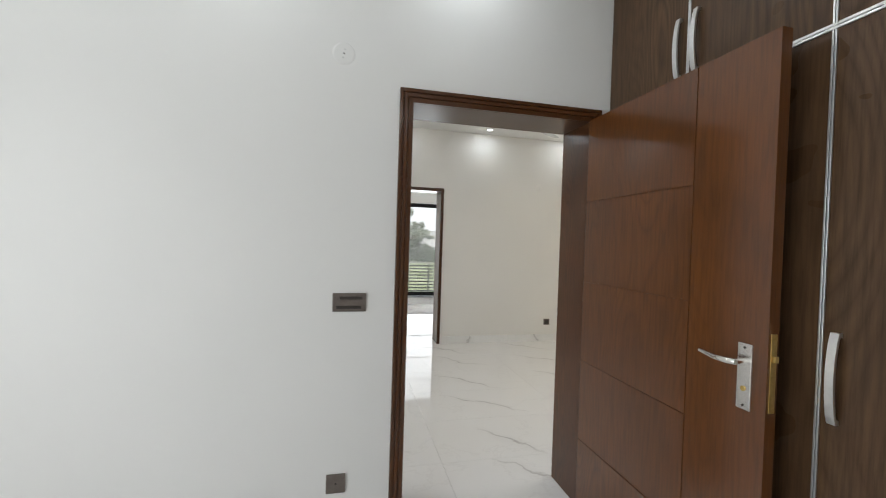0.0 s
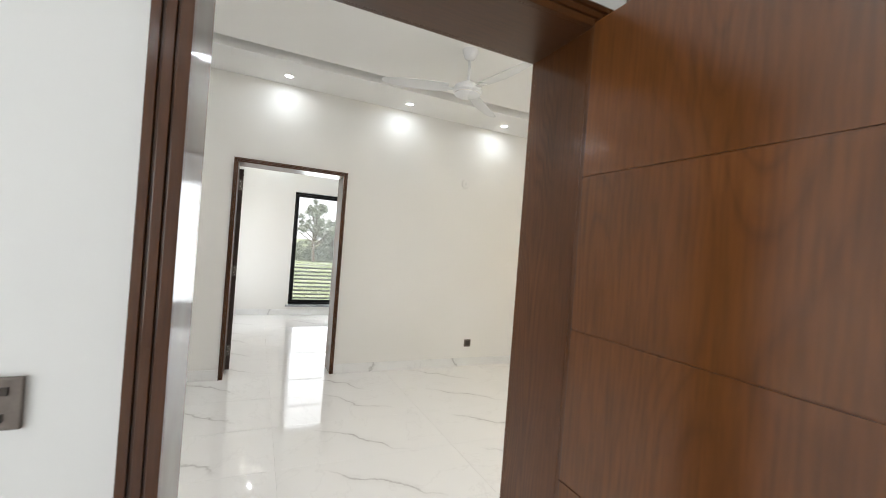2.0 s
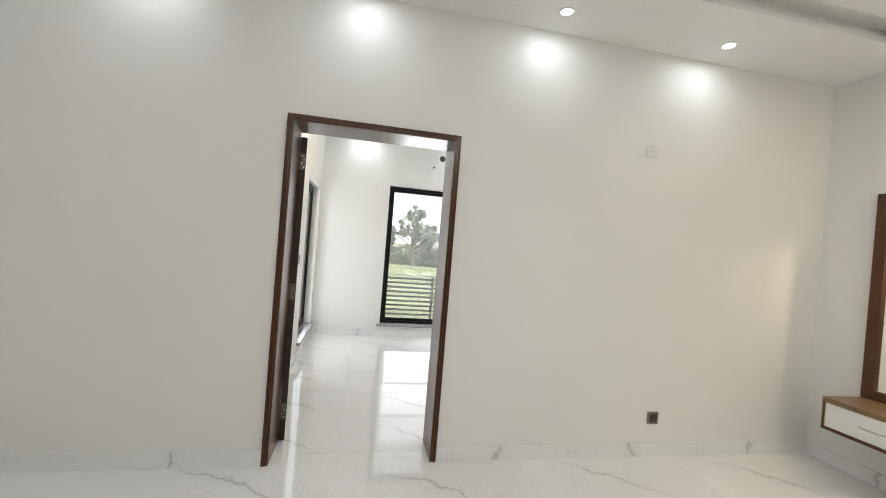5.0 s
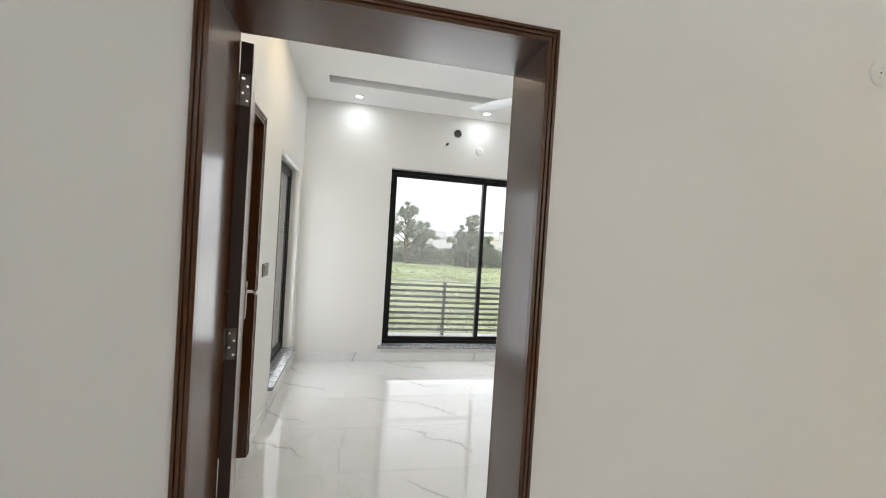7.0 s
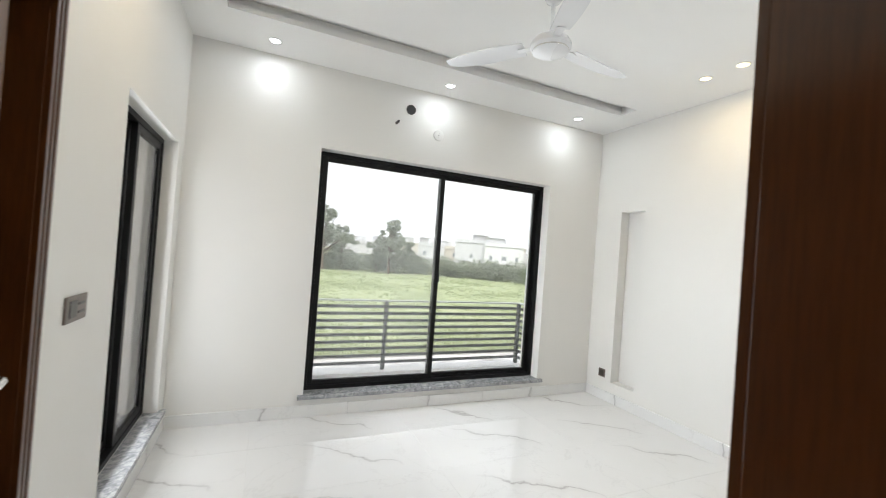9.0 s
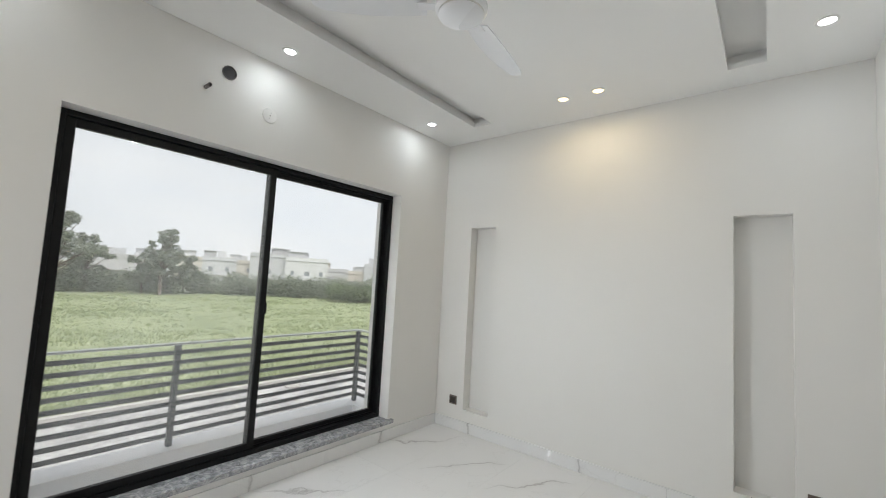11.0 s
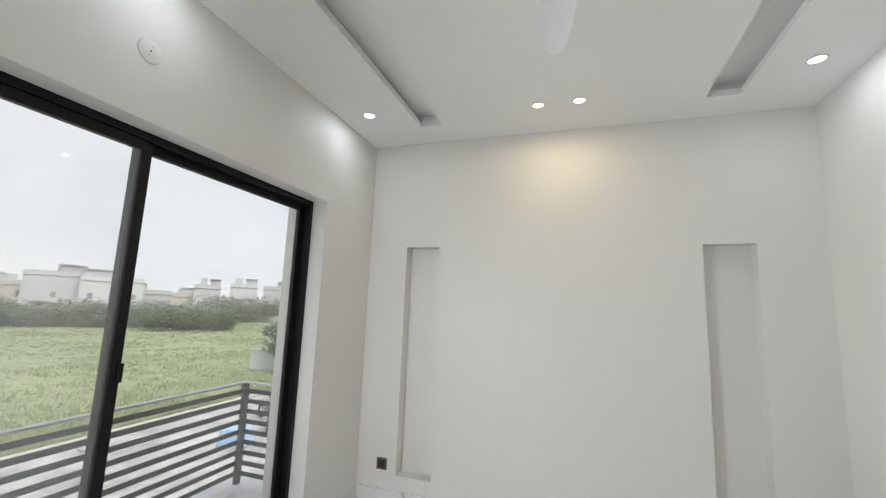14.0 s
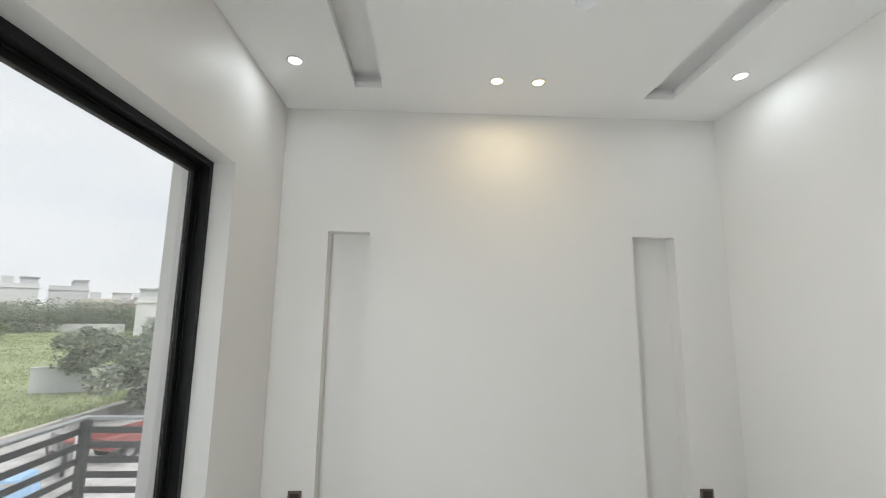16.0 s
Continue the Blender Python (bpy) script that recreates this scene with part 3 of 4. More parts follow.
sash(fillwin, 2.786, 3.57, 0.436, 2.364, 2.585, 2.612, M_GLASS2, 0.042)
sash(fillwin, 3.53, 4.314, 0.436, 2.364, 2.616, 2.643, M_GLASS2, 0.042)


# area lamps added in the window openings, standing in for sky light
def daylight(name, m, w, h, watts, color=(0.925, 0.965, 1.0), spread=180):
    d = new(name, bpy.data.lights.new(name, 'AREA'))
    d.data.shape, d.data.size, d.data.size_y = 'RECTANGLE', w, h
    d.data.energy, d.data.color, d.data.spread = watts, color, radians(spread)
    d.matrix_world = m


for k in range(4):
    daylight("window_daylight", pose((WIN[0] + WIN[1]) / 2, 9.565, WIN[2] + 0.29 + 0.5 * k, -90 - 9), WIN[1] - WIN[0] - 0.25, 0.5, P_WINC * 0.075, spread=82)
# added strip lamp in the left reveal, turned to brighten the niche wall
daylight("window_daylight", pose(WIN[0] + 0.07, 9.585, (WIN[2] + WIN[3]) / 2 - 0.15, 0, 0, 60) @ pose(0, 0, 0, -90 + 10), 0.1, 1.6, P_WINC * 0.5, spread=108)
daylight("balcony_daylight", pose(0.28, (BALC[0] + BALC[1]) / 2, (BALC[2] + BALC[3]) / 2, 0, -90), 1.8, 1.0, P_BALC)
daylight("dressing_daylight", pose(-2.21, 0.3, 1.35, 0, -90), 1.8, 2.3, P_WINA)
# warm fill lamp in the added lounge window
daylight("lounge_daylight", pose(3.55, 2.76, 1.4, 90), 1.5, 1.9, P_FILLB, (1.0, 0.93, 0.82))

# ---- ceiling lamps ----
def downlight(x, y, warm=False, watts=1.0, tone=(0.88, 0.95, 1.0)):
    d = thing("downlight", "small round recessed ceiling downlight, lit " + ("warm yellow" if warm else "cool white"), "downlight", pose(x, y, CEIL), "warm downlights" if warm else "white downlights")
    bm = bmesh.new()
    lathe(bm, [(0.036, -0.002), (0.040, -0.006), (0.048, -0.005), (0.051, 0.0)], 28)
    part("trim_ring", bm, M_PLASTIC, d, "white trim ring", True)
    bm = bmesh.new()
    lathe(bm, [(0.0, -0.0045), (0.030, -0.004), (0.0365, -0.002)], 28)
    part("diffuser", bm, M_GLOWW if warm else M_GLOW, d, "glowing lens", True)
    lamp = new("downlight_beam", bpy.data.lights.new("downlight_beam", 'AREA'))
    lamp.data.energy = watts
    lamp.data.color = (1.0, 0.80, 0.50) if warm else tone
    lamp.data.shape, lamp.data.size, lamp.data.spread = 'DISK', 0.06, radians(SPREAD)
    lamp.parent = d
    lamp.location = (0, 0, -0.012)


for x in (-1.56, -0.335, 0.888, 2.111, 3.32):
    downlight(x, 5.795, watts=P_COOLB)
    # unseen row, assumed by symmetry; fivefold power makes it the room's fill
    downlight(x, 3.03, watts=P_COOLB * 5, tone=(1.0, 0.985, 0.965))
for y in (4.60, 4.317):
    downlight(4.115, y, True, P_WARMB)
for x in (0.891, 2.34, 3.806):
    downlight(x, 9.293, watts=P_COOL)
    downlight(x, 6.556, watts=P_COOL)
for y in (8.056, 7.786):
    downlight(3.952, y, True, P_WARM)
    downlight(0.766, y, True, P_WARM)
for x in (-1.25, -0.2, 0.85):
    downlight(x, 2.30, watts=P_COOL)
    # unseen second row, added behind the camera's start
    downlight(x, -0.6, watts=P_COOL)


# ---- ceiling fans ----
def ceiling_fan(x, y, turn, down):
    f = thing("ceiling_fan", "white three-blade ceiling fan hanging on a short rod, at rest", "ceiling fan", pose(x, y, CEIL), "ceiling fans")
    bm = bmesh.new()
    lathe(bm, [(0.0, 0.0), (0.062, 0.0), (0.058, -0.02), (0.04, -0.06), (0.016, -0.075), (0.0, -0.075)], 32)
    part("canopy", bm, M_FAN, f, "", True)
    bm = bmesh.new()
    lathe(bm, [(0.0, -0.07), (0.011, -0.07), (0.011, -down + 0.06), (0.03, -down + 0.045), (0.045, -down + 0.03)], 20)
    part("rod", bm, M_FAN, f, "", True)
    bm = bmesh.new()
    lathe(bm, [(0.0, -down + 0.055), (0.05, -down + 0.05), (0.095, -down + 0.025), (0.112, -down), (0.112, -down - 0.02), (0.098, -down - 0.035),
               (0.098, -down - 0.042), (0.07, -down - 0.056), (0.03, -down - 0.063), (0.0, -down - 0.064)], 40)
    hub = part("motor", bm, M_FAN, f, "rounded motor housing", True)
    bm = bmesh.new()
    lathe(bm, [(0.0995, -down - 0.033), (0.1, -down - 0.037), (0.0995, -down - 0.041)], 40)
    part("trim_ring", bm, M_CHROME, hub, "thin chrome ring", True)
    for k in range(3):
        a = pose(0, 0, -down - 0.004, 0, 0, turn + 120 * k)
        bm = bmesh.new()
        box(bm, 0.095, 0.19, -0.022, 0.022, -0.004, 0.0, 0.0015)
        part("blade_arm", bm, M_FAN, f, "", m=a)
        bm = bmesh.new()
        top, bot = [], []
        n = 18
        for i in range(n + 1):
            s = i / n
            r = 0.15 + 0.50 * s
            lead = 0.055 + 0.018 * math.sin(math.pi * min(1, s * 1.1)) - 0.026 * s ** 2
            trail = -0.052 - 0.016 * math.sin(math.pi * s * 0.9) + 0.012 * s
            if s > 0.9:
                q = 1 - ((s - 0.9) / 0.1) ** 2 * 0.42
                lead, trail = lead * q, trail * q
            tilt = 0.17
            row = []
            for c in (lead, (lead + trail) / 2, trail):
                row.append((r, c, tilt * c + 0.012 * (1 - ((c - (lead + trail) / 2) / 0.07) ** 2)))
            top.append([bm.verts.new(p) for p in row])
            bot.append([bm.verts.new((p[0], p[1], p[2] - 0.004)) for p in row])
        for i in range(n):
            for j in range(2):
                bm.faces.new((top[i][j], top[i + 1][j], top[i + 1][j + 1], top[i][j + 1]))
                bm.faces.new((bot[i][j + 1], bot[i + 1][j + 1], bot[i + 1][j], bot[i][j]))
            bm.faces.new((top[i][0], bot[i][0], bot[i + 1][0], top[i + 1][0]))
            bm.faces.new((top[i][2], top[i + 1][2], bot[i + 1][2], bot[i][2]))
        for e in (0, n):
            for j in range(2):
                bm.faces.new((top[e][j], top[e][j + 1], bot[e][j + 1], bot[e][j]))
        part("blade", bm, M_FAN, f, "long white curved blade", True, m=a)
    return f


ceiling_fan(2.30, 7.82, 8, 0.30)
ceiling_fan(FANB[0], FANB[1], FANB[2], 0.30)
for x, y in ((3.33, 4.49),):
    bm = bmesh.new()
    lathe(bm, [(0.0, 0.0), (0.022, 0.0), (0.022, -0.006), (0.012, -0.012), (0.012, -0.03), (0.0, -0.03)], 20)
    s = thing("ceiling_hook", "small white capped cable outlet on the ceiling", "cable outlet", pose(x, y, CEIL))
    part("cap", bm, M_PLASTIC, s, "", True)


# ---- wall plates, pipes, holes ----
def switch_plate(name, label, m, w, h, slots, category="light switch", material=None):
    """Plate in the xz plane facing -y, with inset rockers; slots are (x0, x1, z0, z1)."""
    s = thing(name, label, category, m)
    part("plate", boxes((-w / 2, w / 2, -0.009, 0, -h / 2, h / 2), bevel=0.003), material or M_BRONZE, s)
    for x0, x1, z0, z1 in slots:
        part("rocker", boxes((x0, x1, -0.0115, -0.008, z0, z1), bevel=0.001), M_BRONZE_D if material is None else material, s)
    return s


switch_plate("light_switch", "bronze horizontal switch plate on the dressing room wall", pose(0.308, 2.54, 1.117), 0.156, 0.088,
             [(-0.045, 0.06, 0.014, 0.028), (-0.06, 0.055, -0.03, -0.016)])
switch_plate("wall_socket", "small square bronze wall socket", pose(0.267, 2.54, 0.25), 0.09, 0.09, [(-0.004, 0.004, -0.004, 0.004)], "socket")
switch_plate("wall_socket", "small square bronze wall socket", pose(3.17, W2Y[0], 0.284), 0.09, 0.09, [(-0.03, 0.03, -0.03, 0.03)], "socket")
switch_plate("wall_socket", "small square bronze wall socket", pose(X_BED, 9.31, 0.284, 0, 0, -90), 0.088, 0.088, [(-0.03, 0.03, -0.03, 0.03)], "socket")
switch_plate("wall_socket", "small square bronze wall socket", pose(X_BED, 6.585, 0.284, 0, 0, -90), 0.088, 0.088, [(-0.03, 0.03, -0.03, 0.03)], "socket")
switch_plate("light_switch", "bronze horizontal switch plate beside the balcony door", pose(X_LEFT, 7.825, 1.165, 0, 0, 90), 0.175, 0.092,
             [(-0.06, -0.005, -0.03, 0.03), (0.01, 0.06, 0.01, 0.02), (0.01, 0.06, -0.02, -0.01)])


def round_plate(m, label, material=None, thick=0.008):
    p = thing("round_cover_plate", label, "cover plate", m @ pose(0, 0, 0, 0, 12, 0))
    bm = bmesh.new()
    lathe(bm, [(0.0, thick), (0.044, thick), (0.05, thick * 0.7), (0.052, 0.0)], 32, pose(0, 0, 0, 90))
    part("plate", bm, material or M_PLASTIC, p, "", True)
    for dz, r, mat, nm in ((-0.02, 0.0035, M_SCREW, "screw"), (0.02, 0.0035, M_SCREW, "screw"), (0.0, 0.004, M_BRONZE_D, "cable_hole")):
        bm = bmesh.new()
        tube(bm, [(0, -thick + 0.001, dz), (0, -thick - 0.0012, dz)], r, 10)
        part(nm, bm, mat, p, "", True)
    return p


round_plate(pose(2.359, W3Y[0], 2.569), "round wall-coloured plastic cover plate above the window", M_WALL)
round_plate(pose(2.98, W2Y[0], 2.235), "round wall-coloured plastic cover plate on the lounge wall", M_WALL)
round_plate(pose(0.253, 2.54, 2.285), "round wall-coloured plastic cover plate on the dressing room wall", M_WALL, 0.002)


def sleeve(m, r, label):
    s = thing("pipe_sleeve", label, "pipe sleeve", m)
    bm = bmesh.new()
    lathe(bm, [(r * 0.8, 0.0), (r, 0.0), (r, 0.008), (r * 0.88, 0.008), (r * 0.86, 0.001)], 28, pose(0, 0, 0, 90))
    part("rim", bm, M_STUB, s, "", True)
    # Flat dark disc closes the hole; the bore's shade is its colour.
    bm = bmesh.new()
    lathe(bm, [(0.0, 0.0015), (r * 0.87, 0.0015)], 28, pose(0, 0, 0, 90))
    part("bore_shade", bm, M_HOLE, s, "flat dark disc in place of the shaded bore")


def stub(m, r, length, label):
    s = thing("pipe_stub", label, "pipe", m)
    bm = bmesh.new()
    lathe(bm, [(r, 0.0), (r, length), (r * 0.75, length), (r * 0.75, length - 0.03)], 20, pose(0, 0, 0, 90))
    part("pipe", bm, M_STUB, s, "", True)
    # Dark disc set inside the pipe, coloured for the shade there.
    bm = bmesh.new()
    lathe(bm, [(0.0, length - 0.028), (r * 0.76, length - 0.028)], 20, pose(0, 0, 0, 90))
    part("bore_shade", bm, M_HOLE, s, "flat dark disc in place of the shaded bore")


sleeve(pose(2.069, W3Y[0], 2.753), 0.045, "dark round air conditioner pipe hole above the window")
stub(pose(1.94, W3Y[0], 2.605), 0.012, 0.065, "short dark pipe stub sticking out above the window")
sleeve(pose(X_TV, 4.93, 2.45, 0, 0, -90), 0.035, "dark round pipe hole above the television panel")
stub(pose(X_TV, 4.93, 2.45, 0, 0, -90), 0.026, 0.06, "short dark pipe stub above the television panel")
stub(pose(X_TV, 4.275, 2.48, 0, 0, -90), 0.015, 0.09, "short grey pipe stub above the television panel")


# ---- lounge: television panel and floating drawers ----
tv = thing("tv_panel", "dark brown veneered television wall panel with lit side niches", "wall panel", pose(X_TV, 4.53, 0.59))
XF = -0.045
Y1 = 1.14
b0, b1, bz1 = 0.72, 1.07, 1.41
part("panel_board", boxes((XF, 0, -b0, b0, 0.002, 1.46), bevel=0.002), M_TVWOOD, tv, "dark brown veneered board")
for s in (-1, 1):
    for u0, u1, z0, z1 in ((b1, Y1, 0.002, 1.46), (b0, b1, bz1, 1.46), (b0, b1, 0.002, 0.065)):
        ya, yb = sorted((s * u0, s * u1))
        part("niche_frame", boxes((XF, 0, ya, yb, z0, z1), bevel=0.001), M_TVWOOD, tv, "dark brown frame board")
    ya, yb = sorted((s * b0, s * b1))
    part("niche_back", boxes((0.112, 0.118, ya + 0.002, yb - 0.002, 0.067, bz1 - 0.002)), M_NICHE, tv, "cream back of the lit niche")
for y in (4.588, 4.469):
    switch_plate("wall_socket", "square brown socket plate on the television panel", pose(X_TV + XF, y, 1.003, 0, 0, -90), 0.085, 0.085, [(-0.028, 0.028, -0.028, 0.028)], "socket", M_SOCKET)
for y in (5.425, 3.635):
    n = thing("niche_lamp", "small warm lamp in the top of the niche", "lamp", pose(X_TV + 0.045, y, 1.998), "niche lamps")
    bm = bmesh.new()
    lathe(bm, [(0.0, -0.004), (0.022, -0.004), (0.028, 0.0)], 20)
    part("diffuser", bm, M_GLOWW, n, "glowing lens", True)
    lamp = new("niche_beam", bpy.data.lights.new("niche_beam", 'SPOT'))
    lamp.data.energy, lamp.data.color = P_NICHE, (1.0, 0.83, 0.5)
    lamp.data.spot_size, lamp.data.spot_blend, lamp.data.shadow_soft_size = radians(150), 0.7, 0.02
    lamp.parent, lamp.location = n, (0, 0, -0.015)

cab = thing("floating_cabinet", "wall-hung low cabinet with white drawers and a light brown wooden top", "cabinet", pose(X_TV, 4.53, 0.37))
DX = -0.38
part("cabinet_top", boxes((DX - 0.004, -0.0005, -Y1, Y1, 0.19, 0.22), bevel=0.002), M_SHELF, cab, "light brown wooden top board")
part("cabinet_bottom", boxes((DX, -0.0005, -Y1, Y1, 0.0, 0.018), bevel=0.001), M_TVWOOD, cab, "dark brown bottom board")
for y in (-1.131, -0.57, 0.0, 0.57, 1.131):
    part("cabinet_side", boxes((DX, -0.0005, y - 0.009, y + 0.009, 0.018, 0.19), bevel=0.001), M_TVWOOD, cab, "dark brown upright board")
for k in range(4):
    y0 = -1.131 + 0.009 + 0.004 + k * 0.5675
    dr = part("drawer", boxes((DX + 0.004, -0.02, y0, y0 + 0.541, 0.022, 0.186), bevel=0.002), M_DRAWER, cab, "white gloss drawer front")
    yc = y0 + 0.27
    bm = bmesh.new()
    tube(bm, [(DX + 0.003, yc - 0.07, 0.105), (DX - 0.014, yc - 0.062, 0.105), (DX - 0.022, yc - 0.03, 0.105), (DX - 0.024, yc, 0.105), (DX - 0.022, yc + 0.03, 0.105), (DX - 0.014, yc + 0.062, 0.105), (DX + 0.003, yc + 0.07, 0.105)], 0.005, 10)
    part("handle", bm, M_CHROME, dr, "curved chrome handle", True)


# ---- dressing room: wardrobe ----
XW = 1.66
ward = thing("wardrobe", "dark brown wood-grain built-in wardrobe with aluminium strips and handles", "wardrobe", pose(XW, 0, 0))
part("carcass", boxes((0.022, 0.61, -1.48, 2.53, 0.0, CEIL - 0.01)), M_WARD, ward)
edges = [2.53, 2.005, 1.473, 0.94, 0.41, -0.12, -0.65, -1.18]
for a, b in zip(edges, edges[1:]):
    for z0, z1 in ((0.08, 2.07), (2.09, CEIL - 0.015)):
        part("wardrobe_door", boxes((0.0, 0.0215, b + 0.007, a - 0.007, z0, z1), bevel=0.0015), M_WARD, ward, "dark wood-grain laminate door")
bm = bmesh.new()
for e in edges[1:]:
    box(bm, -0.003, 0.02, e - 0.0065, e - 0.001, 0.08, CEIL - 0.015, 0.001)
    box(bm, -0.003, 0.02, e + 0.001, e + 0.0065, 0.08, CEIL - 0.015, 0.001)
part("upright_strip", bm, M_ALU, ward, "bright aluminium edge strips")
part("cross_strip", boxes((-0.004, 0.02, -1.18, 2.53, 2.0705, 2.079), (-0.004, 0.02, -1.18, 2.53, 2.081, 2.0895), bevel=0.001), M_ALU, ward, "bright aluminium cross strip")
for k, e in enumerate(edges[1:]):
    for s in (-1, 1):
        for z0, z1 in ((2.15, 2.40), (0.935, 1.195)):
            if z0 > 2 and k % 2 == 1:
                continue
            if z0 < 2 and (k % 2 == 0 or s > 0):
                continue
            y = e + s * 0.045
            bm = bmesh.new()
            rows = []
            for i in range(11):
                q = i / 10
                z = z0 + (z1 - z0) * q
                bow = -0.012 - 0.015 * math.sin(math.pi * q) ** 0.7
                rows.append([bm.verts.new((bow + dx, y + dy, z)) for dx, dy in ((-0.004, -0.011), (-0.004, 0.011), (0.004, 0.011), (0.004, -0.011))])
            for r0, r1 in zip(rows, rows[1:]):
                for j in range(4):
                    bm.faces.new((r0[j], r0[(j + 1) % 4], r1[(j + 1) % 4], r1[j]))
            bm.faces.new(rows[0])
            bm.faces.new(rows[-1][::-1])
            box(bm, -0.012, 0.0, y - 0.009, y + 0.009, z0, z0 + 0.012)
            box(bm, -0.012, 0.0, y - 0.009, y + 0.009, z1 - 0.012, z1)
            part("handle", bm, M_ALU, ward, "bowed aluminium handle", True)


# ---- balcony ----
GZ = -3.6
RY, RX = 10.34, 3.968
solid("balcony_slab", boxes((-3.0, 4.10, 9.875, 10.47, -0.25, -0.02)), M_WHITE, "white plastered balcony slab", "balcony floor")
solid("balcony_kerb", boxes((-3.0, 4.10, 10.24, 10.47, -0.02, 0.125), (3.87, 4.10, 9.875, 10.24, -0.02, 0.125), bevel=0.004), M_WHITE, "low white plastered kerb along the balcony edge", "kerb")
rail = thing("balcony_railing", "charcoal steel balcony railing with flat horizontal bars", "railing", pose(0, 0, 0.125))
RZ = 0.765
for x in (RX, 2.21, 0.45):
    part("post", boxes((x - 0.02, x + 0.02, RY - 0.02, RY + 0.02, 0, RZ - 0.012), bevel=0.002), M_RAIL, rail)
part("post", boxes((RX - 0.02, RX + 0.02, 9.875, 9.905, 0, RZ - 0.012), bevel=0.002), M_RAIL, rail)
part("handrail", boxes((-0.1, RX + 0.022, RY - 0.022, RY + 0.022, RZ - 0.012, RZ + 0.002), bevel=0.002), M_RAILTOP, rail, "pale top edge of the railing")
part("handrail", boxes((RX - 0.022, RX + 0.022, 9.875, RY - 0.022, RZ - 0.012, RZ + 0.002), bevel=0.002), M_RAILTOP, rail, "pale top edge of the railing")
for k in range(9):
    z = 0.060 + k * 0.077
    part("slat", boxes((-0.1, RX - 0.02, RY + 0.008, RY + 0.014, z, z + 0.034), bevel=0.001), M_RAIL, rail)
    part("slat", boxes((RX + 0.008, RX + 0.014, 9.875, RY - 0.02, z, z + 0.034), bevel=0.001), M_RAIL, rail)
solid("house_plinth", boxes((-2.43, 4.83, -1.73, 9.87, GZ, -0.16)), M_WHITE, "plastered lower storey of the house", "wall")

# ---- land ----
rng = random.Random(4)
M_FIELD = rough_mat("meadow_soil", (0.16, 0.2, 0.1), (0.31, 0.345, 0.19), 0.9, 0.22, 0.6, 0.05, 0.0, 9)
M_ROAD = rough_mat("dusty_concrete", (0.2, 0.195, 0.19), (0.52, 0.52, 0.51), 0.85, 0.55, 0.5, 0.02)
M_GRASS = leaf_mat("grass_blades", (0.22, 0.28, 0.14), (0.46, 0.5, 0.29))
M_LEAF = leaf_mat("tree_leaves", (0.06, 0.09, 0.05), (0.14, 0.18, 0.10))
# Leaf colour lifted towards grey so it carries the distance haze.
M_LEAFHAZE = leaf_mat("haze_pale_leaves", (0.16, 0.19, 0.145), (0.31, 0.34, 0.26))
M_LEAF2 = leaf_mat("shrub_leaves", (0.09, 0.125, 0.065), (0.22, 0.27, 0.15))
M_BARK = rough_mat("bark", (0.08, 0.06, 0.045), (0.16, 0.13, 0.1), 0.9, 6, 0.6, 0.02)
# Render colours lightened and desaturated, with distance haze mixed into them.
M_RENDER = [paint_mat("haze_pale_render_" + k, c, 0.8, 0.06) for k, c in (("white", (0.63, 0.64, 0.65)), ("cream", (0.60, 0.57, 0.51)), ("grey", (0.5, 0.5, 0.51)), ("brick", (0.46, 0.36, 0.31)), ("pale", (0.55, 0.56, 0.58)))]
M_DARKGLASS = base("house_window_glass", (0.26, 0.28, 0.3), 0.15)[0]
M_BLUE = rough_mat("blue_sheet", (0.22, 0.4, 0.62), (0.34, 0.5, 0.7), 0.5, 2, 0.3, 0.02)
M_RED = rough_mat("red_painted_steel", (0.2, 0.05, 0.05), (0.3, 0.1, 0.095), 0.5, 3, 0.2, 0.01)
M_TYRE = rough_mat("rubber", (0.02, 0.02, 0.02), (0.035, 0.035, 0.035), 0.8, 20, 0.2, 0.005)
M_GREYP = rough_mat("grey_painted_steel", (0.2, 0.2, 0.21), (0.3, 0.3, 0.31), 0.5, 6, 0.2, 0.01)
M_STONE = rough_mat("rubble_stone", (0.33, 0.32, 0.3), (0.5, 0.49, 0.46), 0.9, 4, 0.5, 0.02)

solid("terrace_wall", boxes((-3.0, -0.12, 10.55, 10.75, -0.25, 1.85)), M_STONE, "grey plastered terrace wall beside the balcony", "wall")

bm = bmesh.new()
N = 90
g = [[None] * (N + 1) for _ in range(N + 1)]
for i in range(N + 1):
    for j in range(N + 1):
        a, b = 2 * i / N - 1, 2 * j / N - 1
        x, y = 45 + 2500 * math.copysign(abs(a) ** 3.2, a), 40 + 2500 * math.copysign(abs(b) ** 3.2, b)
        z = GZ
        if y > 26:
            z += 0.25 * noise.noise(Vector((x * 0.06, y * 0.06, 0))) * min(1, (y - 26) / 10)
        else:
            z -= 0.03
        g[i][j] = bm.verts.new((x, y, z))
for i in range(N):
    for j in range(N):
        bm.faces.new((g[i][j], g[i + 1][j], g[i + 1][j + 1], g[i][j + 1]))
solid("ground", bm, M_FIELD, "open green meadow reaching to far trees", "ground", smooth=True)
solid("road", boxes((-120, 120, 10.6, 24.2, GZ - 0.2, GZ + 0.02)), M_ROAD, "dusty pale concrete street below the balcony", "road")
solid("road_kerb", boxes((-120, 120, 24.2, 24.45, GZ - 0.2, GZ + 0.14), bevel=0.01), M_STONE, "pale concrete kerb between street and meadow", "kerb")


